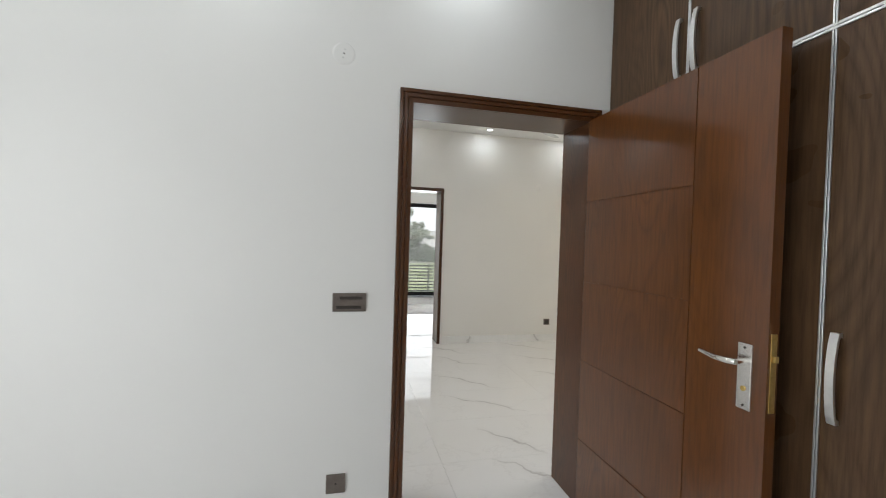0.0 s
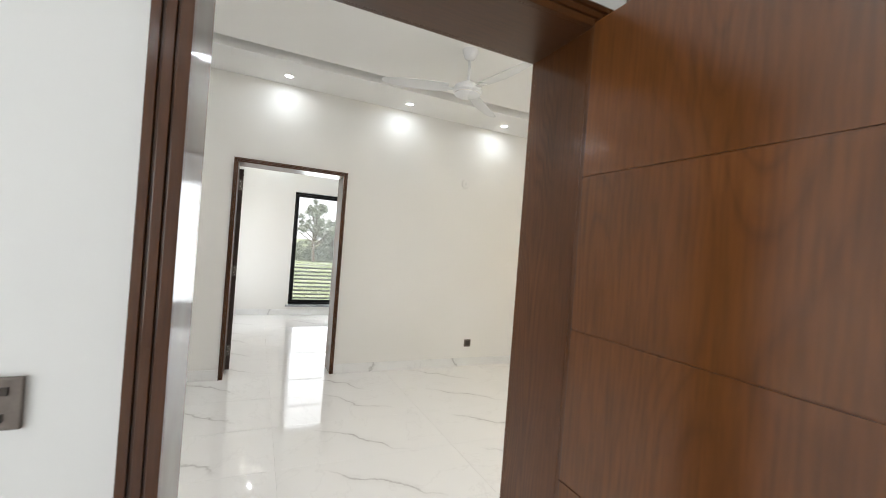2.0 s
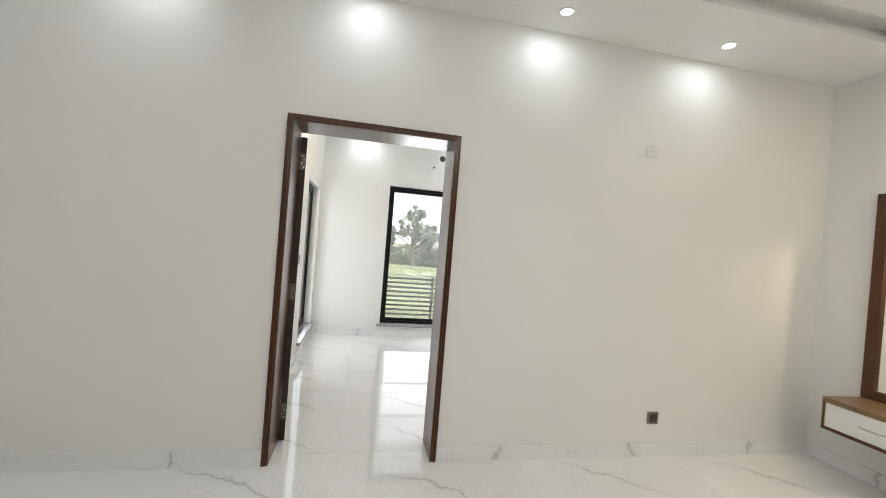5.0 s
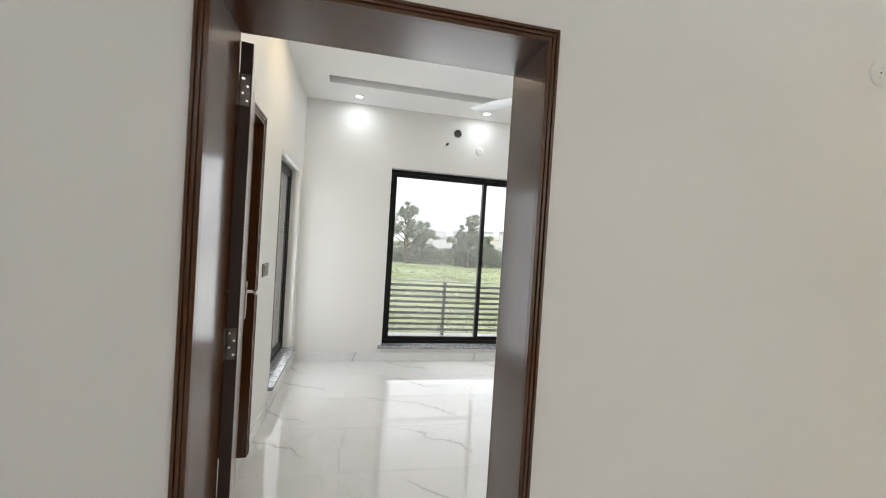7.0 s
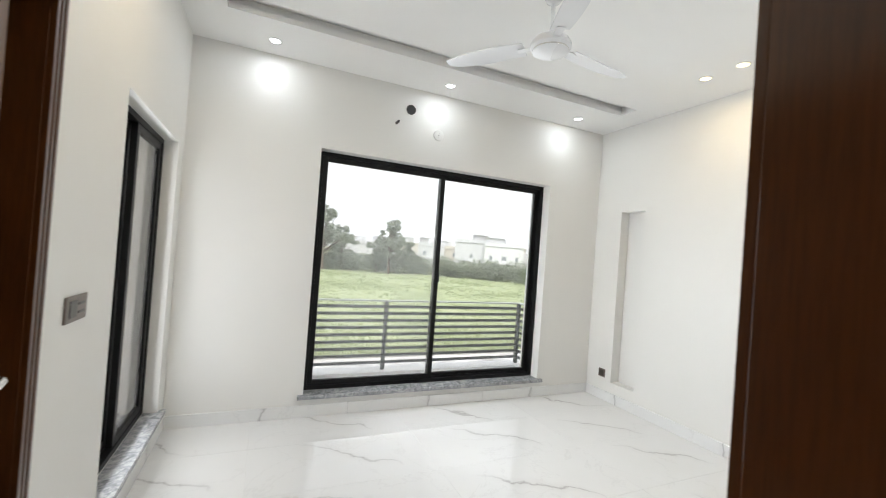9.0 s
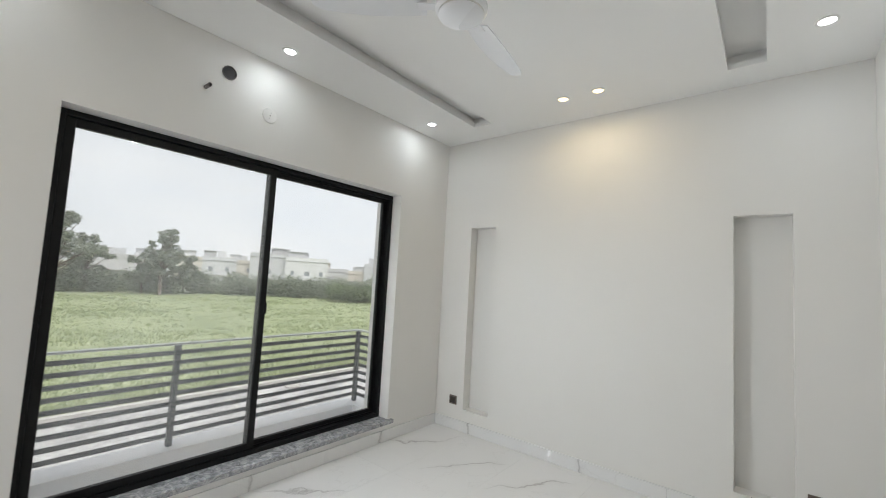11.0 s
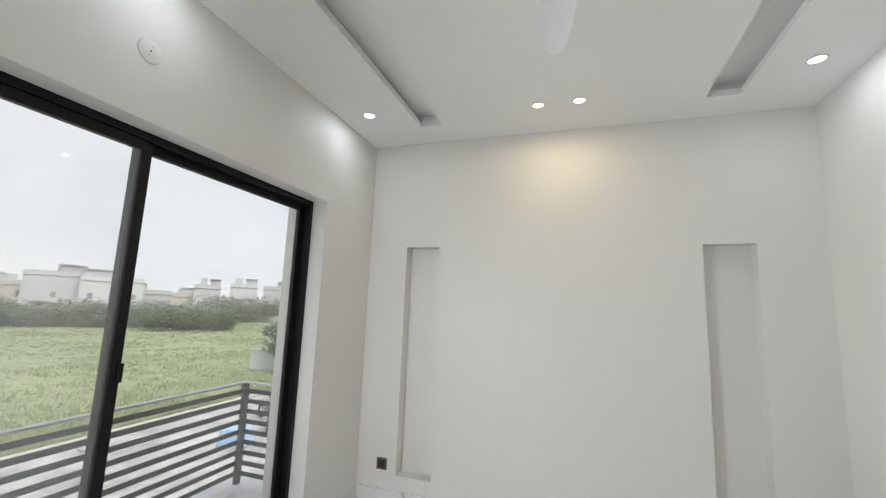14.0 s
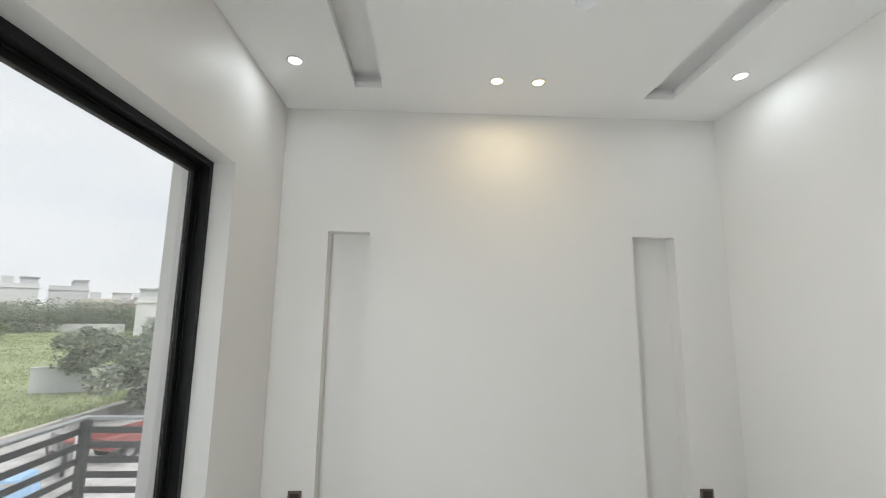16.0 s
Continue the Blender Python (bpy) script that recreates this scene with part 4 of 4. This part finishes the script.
def quads(name, verts_faces, material, label, category, kind="stuff", parent=None):
    vs, fs = verts_faces
    me = bpy.data.meshes.new(name)
    me.from_pydata(vs, [], fs)
    me.materials.append(material)
    ob = new(name, me)
    if parent is not None:
        ob.parent = parent
        return tagged(ob, label)
    return tagged(ob, label, category, "", kind)


def leaf_cloud(r, n, balls, size):
    """Leaf quads scattered in the shells of many small clumps."""
    vs, fs = [], []
    for _ in range(n):
        cx, cy, cz, cr = balls[r.randrange(len(balls))]
        d = Vector((r.gauss(0, 1), r.gauss(0, 1), r.gauss(0, 1))).normalized() * cr * (r.random() ** 0.35)
        p = Vector((cx + d.x, cy + d.y, cz + d.z * 0.8))
        s = size * r.uniform(0.6, 1.4)
        u = Vector((r.gauss(0, 1), r.gauss(0, 1), r.gauss(0, 0.6))).normalized()
        w = u.cross(Vector((r.gauss(0, 1), r.gauss(0, 1), r.gauss(0, 1)))).normalized()
        k = len(vs)
        vs += [tuple(p - u * s), tuple(p + w * s * 0.45), tuple(p + u * s), tuple(p - w * s * 0.45)]
        fs.append((k, k + 1, k + 2, k + 3))
    return vs, fs


def tree(x, y, h, spread, seed, leaves, size, label, z0=GZ, material=None, bare=0.3, clump=1.0):
    r = random.Random(seed)
    t = thing("tree", label, "tree", pose(x, y, z0))
    bm = bmesh.new()
    tube(bm, [(0, 0, -0.2), (0.05 * h * r.uniform(-1, 1), 0.03 * h * r.uniform(-1, 1), h * 0.35), (0.04 * h * r.uniform(-1, 1), 0.04 * h * r.uniform(-1, 1), h * 0.8)], [h * 0.03, h * 0.022, h * 0.006], 8)
    balls = []
    for k in range(24):
        a, q = r.uniform(0, 6.28), r.uniform(bare, 0.96)
        rise = (q - bare) / (1.0 - bare)
        rr = spread * (0.25 + 0.75 * math.sin(math.pi * min(1, rise * 0.8 + 0.2))) * r.uniform(0.35, 1.0)
        tip = (rr * math.cos(a), rr * math.sin(a), h * q + r.uniform(-.04, .08) * h)
        tube(bm, [(0, 0, h * q * 0.62), (tip[0] * 0.5, tip[1] * 0.5, h * q * 0.85), tip], [h * 0.011, h * 0.007, h * 0.002], 6)
        for _ in range(3):
            g = r.uniform(0.45, 1.12)
            balls.append((tip[0] * g, tip[1] * g, tip[2] * r.uniform(0.93, 1.05) + 0.04 * h * (g - 0.8), spread * clump * r.uniform(0.08, 0.2)))
    balls += [(0.2 * spread * r.uniform(-1, 1), 0.2 * spread * r.uniform(-1, 1), h * r.uniform(0.5, 1.0), spread * r.uniform(0.12, 0.2)) for _ in range(12)]
    part("trunk", bm, M_BARK, t, "brown branching trunk", True)
    quads("crown", leaf_cloud(r, leaves, balls, size), material or M_LEAF, "uneven green leafy crown", "", parent=t)


def at(az, dist):
    return 1.2 + dist * math.sin(radians(az)), 7.5 + dist * math.cos(radians(az))


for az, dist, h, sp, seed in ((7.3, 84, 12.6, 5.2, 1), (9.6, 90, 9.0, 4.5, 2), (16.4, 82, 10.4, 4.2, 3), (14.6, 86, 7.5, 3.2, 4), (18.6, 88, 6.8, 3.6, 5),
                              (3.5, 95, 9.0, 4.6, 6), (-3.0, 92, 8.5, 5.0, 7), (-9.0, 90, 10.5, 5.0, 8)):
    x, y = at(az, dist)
    tree(x, y, h, sp, seed, 4600, 0.26, "tall hazy green tree at the far edge of the meadow", material=M_LEAFHAZE)
# Near trees share the haze-paled leaf colour, which lightens their crowns.
tree(23.6, 20.9, 4.9, 3.5, 21, 24000, 0.14, "broad leafy green tree beside the white boundary wall", material=M_LEAFHAZE, bare=0.02, clump=1.7)
tree(27.4, 28.4, 3.5, 2.5, 22, 9000, 0.13, "low spreading pale green tree behind the white wall", material=M_LEAFHAZE, bare=0.3, clump=1.5)
# dense shrubs at the meadow's far edge
balls = []
for k in range(330):
    az = rng.uniform(-18, 43)
    dist = rng.uniform(86, 97)
    x, y = at(az, dist)
    hh = rng.uniform(2.2, 4.6) * (1.0 if az < 42 else 0.8)
    for z in (0.8, hh * 0.6, hh - 1.0):
        balls.append((x + rng.uniform(-1, 1), y, GZ + max(0.5, z), rng.uniform(1.0, 1.9)))
for k in range(120):
    az = rng.uniform(41, 58)
    x, y = at(az, rng.uniform(104, 118))
    hh = rng.uniform(4.0, 6.5)
    for z in (1.0, hh * 0.5, hh - 1.4):
        balls.append((x, y, GZ + z, rng.uniform(1.4, 2.4)))
quads("far_shrubs", leaf_cloud(rng, 90000, balls, 0.25), M_LEAFHAZE, "dense band of shrubs beyond the meadow, leaf colour paled for haze", "shrubs")
balls = []
for k in range(40):
    x, y = at(rng.uniform(36, 45), rng.uniform(74, 82))
    balls.append((x, y, GZ + rng.uniform(0.6, 2.6), rng.uniform(1.0, 1.8)))
quads("shrub_clump", leaf_cloud(rng, 12000, balls, 0.22), M_LEAF2, "rounded pale green shrub clump at the meadow edge", "shrubs")

# grass, denser near the street
vs, fs = [], []
for k in range(130000):
    y = 24.6 + 62 * rng.random() ** 1.9
    x = rng.uniform(-14 - 0.2 * y, 12 + 1.25 * y)
    hh = rng.uniform(0.08, 0.22) * (1.4 if noise.noise(Vector((x * 0.11, y * 0.11, 3))) > 0.12 else 0.7)
    a = rng.uniform(0, 6.28)
    w = 0.014 + 0.0011 * y
    dx, dy = math.cos(a) * w, math.sin(a) * w
    lx, ly = rng.uniform(-0.15, 0.15), rng.uniform(-0.15, 0.15)
    i = len(vs)
    z = GZ + 0.25 * noise.noise(Vector((x * 0.06, y * 0.06, 0))) * max(0, min(1, (y - 26) / 10)) - 0.06
    vs += [(x - dx, y - dy, z), (x + dx, y + dy, z), (x + lx, y + ly, z + hh)]
    fs.append((i, i + 1, i + 2))
for k in range(9000):
    y = 25.0 + 60 * rng.random() ** 1.5
    x = rng.uniform(-10 - 0.2 * y, 12 + 1.25 * y)
    if noise.noise(Vector((x * 0.09, y * 0.14, 9))) < rng.uniform(-0.5, 0.35):
        continue
    tall = rng.uniform(0.14, 0.34)
    z = GZ + 0.25 * noise.noise(Vector((x * 0.06, y * 0.06, 0))) * max(0, min(1, (y - 26) / 10)) - 0.05
    for _ in range(12):
        a, lean = rng.uniform(0, 6.28), rng.uniform(0.05, 0.4)
        px, py = x + rng.gauss(0, 0.16), y + rng.gauss(0, 0.16)
        w = 0.012 + 0.0007 * y
        dx, dy = -math.sin(a) * w, math.cos(a) * w
        i = len(vs)
        q = tall * rng.uniform(0.6, 1.1)
        vs += [(px - dx, py - dy, z), (px + dx, py + dy, z), (px + math.cos(a) * lean * q, py + math.sin(a) * lean * q, z + q)]
        fs.append((i, i + 1, i + 2))
quads("meadow_grass", (vs, fs), M_GRASS, "long uneven green meadow grass", "grass")


# ---- far houses ----
def house(az, dist, w, d, h, mat_i, seed, turn=0, label="pale flat-roofed house beyond the shrubs"):
    r = random.Random(seed)
    h *= 1.06 if az < 34 else 0.9
    x, y = at(az, dist)
    t = thing("house", label, "house", pose(x, y, GZ, 0, 0, -az + turn), "far houses")
    mt = M_RENDER[mat_i]
    part("wall", boxes((-w / 2, w / 2, -d / 2, d / 2, 0, h)), mt, t)
    part("roof", boxes((-w / 2 - 0.15, w / 2 + 0.15, -d / 2 - 0.15, d / 2 + 0.15, h, h + 0.18),
                       (-w / 2, w / 2, -d / 2, -d / 2 + 0.2, h + 0.18, h + 1.0), (-w / 2, -w / 2 + 0.2, -d / 2 + 0.2, d / 2, h + 0.18, h + 1.0),
                       (w / 2 - 0.2, w / 2, -d / 2 + 0.2, d / 2, h + 0.18, h + 1.0)), mt, t, "flat roof with parapet")
    uw, ux = w * r.uniform(0.35, 0.55), r.choice((-1, 1))
    ua, ub = sorted((ux * w / 2, ux * (w / 2 - uw)))
    part("upper_storey", boxes((ua + 0.25, ub - 0.25, -d / 2 + 1.2, d / 2 - 0.5, h + 0.18, h + 2.4), (ua, ub, -d / 2 + 0.9, d / 2 - 0.25, h + 2.4, h + 2.55)), M_RENDER[(mat_i + 4) % 5] if mat_i != 4 else M_RENDER[2], t, "set-back upper storey")
    part("canopy", boxes((-w * 0.3, w * 0.18, -d / 2 - 0.9, -d / 2, 3.1, 3.3)), M_RENDER[2], t, "thin grey canopy over the openings")
    tw = w * r.uniform(0.2, 0.35)
    tx = r.uniform(-w / 2 + tw, w / 2 - tw)
    part("stair_tower", boxes((tx - tw / 2, tx + tw / 2, -d / 4, d / 4, h + 0.18, h + r.uniform(2.2, 3.0))), M_RENDER[r.choice((0, 4))], t, "small rooftop stair tower")
    nx = max(2, int(w / 3.2))
    for s in range(max(1, int(h / 3.2))):
        for k in range(nx):
            if r.random() < 0.45:
                continue
            cx = -w / 2 + (k + 0.5) * w / nx + r.uniform(-.3, .3)
            z = 1.0 + 3.2 * s
            ww = r.uniform(0.4, 0.75)
            wd = part("window", boxes((cx - ww - 0.08, cx + ww + 0.08, -d / 2 - 0.06, -d / 2, z - 0.08, z), (cx - ww - 0.08, cx + ww + 0.08, -d / 2 - 0.06, -d / 2, z + 1.2, z + 1.28),
                                      (cx - ww - 0.08, cx - ww, -d / 2 - 0.06, -d / 2, z, z + 1.2), (cx + ww, cx + ww + 0.08, -d / 2 - 0.06, -d / 2, z, z + 1.2)), M_RENDER[0], t)
            part("pane", boxes((cx - ww, cx + ww, -d / 2 - 0.02, -d / 2 + 0.02, z, z + 1.2)), M_DARKGLASS, wd)


for row in ((12.2, 140, 14, 10, 6.0, 2, 1), (19.5, 128, 9, 9, 6.4, 1, 2), (22.2, 126, 8, 9, 6.6, 4, 3), (24.8, 130, 7, 9, 6.2, 1, 4), (28.0, 124, 10, 10, 8.3, 4, 5),
            (32.6, 120, 11, 10, 7.6, 0, 6), (36.0, 130, 9, 10, 6.4, 2, 7), (38.6, 134, 8, 9, 6.0, 1, 8), (41.6, 126, 6, 9, 8.6, 4, 9), (45.6, 132, 7, 9, 9.6, 0, 10),
            (49.4, 134, 7, 9, 9.4, 4, 11), (52.6, 128, 9, 10, 6.2, 1, 12), (54.4, 124, 6, 8, 5.0, 3, 18), (55.0, 150, 9, 10, 6.4, 2, 13), (16.0, 150, 12, 10, 6.6, 0, 15), (1.0, 150, 16, 10, 6.5, 1, 16), (-8.0, 150, 14, 10, 6.5, 0, 17)):
    house(*row)
house(57.9, 92, 9, 8, 6.2, 0, 14, label="white two-storey villa with a covered porch")

bw = thing("boundary_wall", "low white rendered boundary wall across the meadow", "wall")
part("wall", boxes((-3.0, 13.6, -0.12, 0.12, -0.3, 1.6)), M_RENDER[0], bw)
bw.matrix_basis = pose(80.8, 79.8, GZ, 0, 0, -82)
nw = thing("boundary_wall", "white rendered boundary wall beside the trees", "wall")
part("wall", boxes((0, 9.0, -0.12, 0.12, -0.3, 1.42)), M_RENDER[0], nw)
part("coping", boxes((-0.05, 9.05, -0.16, 0.16, 1.42, 1.5), bevel=0.01), M_RENDER[4], nw)
nw.matrix_basis = pose(26.6, 31.2, GZ, 0, 0, -70)
lw = thing("boundary_wall", "low pale concrete wall along the street", "wall")
part("wall", boxes((0, 12, -0.15, 0.15, -0.2, 0.5)), M_STONE, lw)
lw.matrix_basis = pose(19.6, 23.2, GZ, 0, 0, -6)


# ---- street clutter ----
tarp = thing("blue_sheet_stack", "light blue sheet laid over a stack on the street", "tarpaulin", pose(13.6, 19.5, GZ + 0.02, 0, 0, 12) @ Matrix.Diagonal((0.38, 0.66, 0.75, 1)))
bm = bmesh.new()
G = [[bm.verts.new((x * 0.22 - 1.1, y * 0.2 - 0.8, 0.75 + 0.12 * noise.noise(Vector((x * 0.5, y * 0.5, 7))) if 0 < x < 10 and 0 < y < 8 else 0.03)) for y in range(9)] for x in range(11)]
for i in range(10):
    for j in range(8):
        bm.faces.new((G[i][j], G[i + 1][j], G[i + 1][j + 1], G[i][j + 1]))
part("sheet", bm, M_BLUE, tarp, "", True)
part("stack", boxes((-0.95, 0.95, -0.65, 0.65, 0, 0.6)), M_STONE, tarp)

cart = thing("red_trailer", "red painted steel farm trailer parked on the street", "trailer", pose(17.2, 18.7, GZ + 0.02, 0, 0, -20) @ Matrix.Diagonal((0.75, 0.75, 0.62, 1)))
part("bed", boxes((-1.9, 1.9, -0.9, 0.9, 0.75, 0.85), bevel=0.01), M_RED, cart)
for s in (-1, 1):
    part("side_panel", boxes((-1.9, 1.9, *sorted((s * 0.86, s * 0.9)), 0.85, 1.3), bevel=0.008), M_RED, cart)
part("tailboard", boxes((-1.9, -1.86, -0.86, 0.86, 0.85, 1.3), bevel=0.008), M_RED, cart)
part("headboard", boxes((1.86, 1.9, -0.86, 0.86, 0.85, 1.45), bevel=0.008), M_RED, cart)
bm = bmesh.new()
tube(bm, [(1.9, 0, 0.78), (3.1, 0, 0.55)], 0.06, 10)
part("drawbar", bm, M_GREYP, cart)
for x in (-0.9, 0.7):
    for s in (-1, 1):
        bm = bmesh.new()
        lathe(bm, [(0.2, -0.11), (0.36, -0.11), (0.38, -0.06), (0.38, 0.06), (0.36, 0.11), (0.2, 0.11)], 24, pose(x, s * 0.78, 0.38, 90))
        w = part("wheel", bm, M_TYRE, cart, "black rubber tyre", True)
        bm = bmesh.new()
        lathe(bm, [(0.0, -0.05), (0.2, -0.09), (0.2, 0.09), (0.0, 0.05)], 20, pose(x, s * 0.78, 0.38, 90))
        part("rim", bm, M_GREYP, w, "grey steel rim", True)


def motorcycle(x, y, turn, colour):
    b = thing("motorcycle", "small motorcycle parked on the street", "motorcycle", pose(x, y, GZ + 0.02, 0, 0, turn), "parked motorcycles")
    for wx in (-0.62, 0.62):
        bm = bmesh.new()
        lathe(bm, [(0.22, -0.04), (0.29, -0.04), (0.31, 0.0), (0.29, 0.04), (0.22, 0.04), (0.22, -0.04)], 24, pose(wx, 0, 0.31, 90))
        w = part("wheel", bm, M_TYRE, b, "black rubber tyre", True)
        bm = bmesh.new()
        lathe(bm, [(0.0, -0.03), (0.05, -0.03), (0.22, -0.01), (0.22, 0.01), (0.05, 0.03), (0.0, 0.03)], 20, pose(wx, 0, 0.31, 90))
        part("rim", bm, M_CHROME, w, "steel rim", True)
    part("engine", boxes((-0.16, 0.2, -0.12, 0.12, 0.3, 0.58), bevel=0.03), M_GREYP, b)
    part("tank", boxes((0.0, 0.42, -0.13, 0.13, 0.66, 0.88), bevel=0.06), colour, b)
    part("seat", boxes((-0.66, 0.02, -0.12, 0.12, 0.7, 0.8), bevel=0.03), M_TYRE, b, "black seat")
    bm = bmesh.new()
    tube(bm, [(0.62, 0, 0.31), (0.42, 0, 0.98)], 0.03, 8)
    tube(bm, [(0.42, -0.34, 1.04), (0.42, 0, 0.98), (0.42, 0.34, 1.04)], 0.014, 8)
    part("fork", bm, M_CHROME, b, "", True)
    bm = bmesh.new()
    tube(bm, [(-0.62, 0.08, 0.31), (-0.1, 0.06, 0.62), (0.42, 0, 0.9)], 0.025, 8)
    part("chassis", bm, M_GREYP, b, "", True)


motorcycle(15.4, 19.6, 35, M_RED)
motorcycle(16.3, 20.6, 60, M_GREYP)
for k in range(70):
    r = 0.07 + 0.38 * rng.random() ** 2.5
    x, y = rng.uniform(4, 22), rng.uniform(14.5, 24)
    if 12 < x < 20 and 18 < y < 21.5:
        continue
    bm = bmesh.new()
    bmesh.ops.create_icosphere(bm, subdivisions=2, radius=r)
    for v in bm.verts:
        v.co *= 1 + 0.35 * noise.noise(v.co * 3 + Vector((k * 3, 0, 0)))
        v.co.z *= 0.5
    st = part("rubble_stone", bm, M_STONE, None)
    st.matrix_basis = pose(x, y, GZ + r * 0.22, 0, 0, rng.uniform(0, 360))
    tagged(st, "rough pale lump of rubble on the street", "stone", "street rubble")


# ---- floor tiles ----
TX, TY, JT = 1.2, 0.6, 0.0011
OX, OY = 2.117, 5.46
tile_mesh = {}


def tiled_floor(name, x0, x1, y0, y1, label):
    fl = solid(name, boxes((x0, x1, y0, y1, -0.16, -0.004)), M_GROUT, label, "floor")
    i0, i1 = math.floor((x0 - OX) / TX), math.ceil((x1 - OX) / TX)
    j0, j1 = math.floor((y0 - OY) / TY), math.ceil((y1 - OY) / TY)
    for i in range(i0, i1):
        for j in range(j0, j1):
            a, b = max(x0, OX + i * TX), min(x1, OX + (i + 1) * TX)
            c, d = max(y0, OY + j * TY), min(y1, OY + (j + 1) * TY)
            if b - a < 0.01 or d - c < 0.01:
                continue
            mx, my = OX + (i + 0.5) * TX, OY + (j + 0.5) * TY
            key = (round(a - mx, 3), round(b - mx, 3), round(c - my, 3), round(d - my, 3))
            if key not in tile_mesh:
                h = JT / 2
                tile_mesh[key] = mesh_of("tile", boxes((key[0] + h, key[1] - h, key[2] + h, key[3] - h, -0.012, 0.0), bevel=0.0006), M_MARBLE)
            t = new("tile", tile_mesh[key])
            t.parent = fl
            t.location = (mx, my, 0)


tiled_floor("floor_lounge", -2.0, X_TV, 2.54, 6.16, "polished white marble tiles with sparse grey veins")
tiled_floor("floor_bedroom", X_LEFT, X_BED, 6.16, W3Y[0], "polished white marble tiles with sparse grey veins")
tiled_floor("floor_dressing", -2.2, 2.28, -1.5, 2.54, "polished white marble tiles with sparse grey veins")
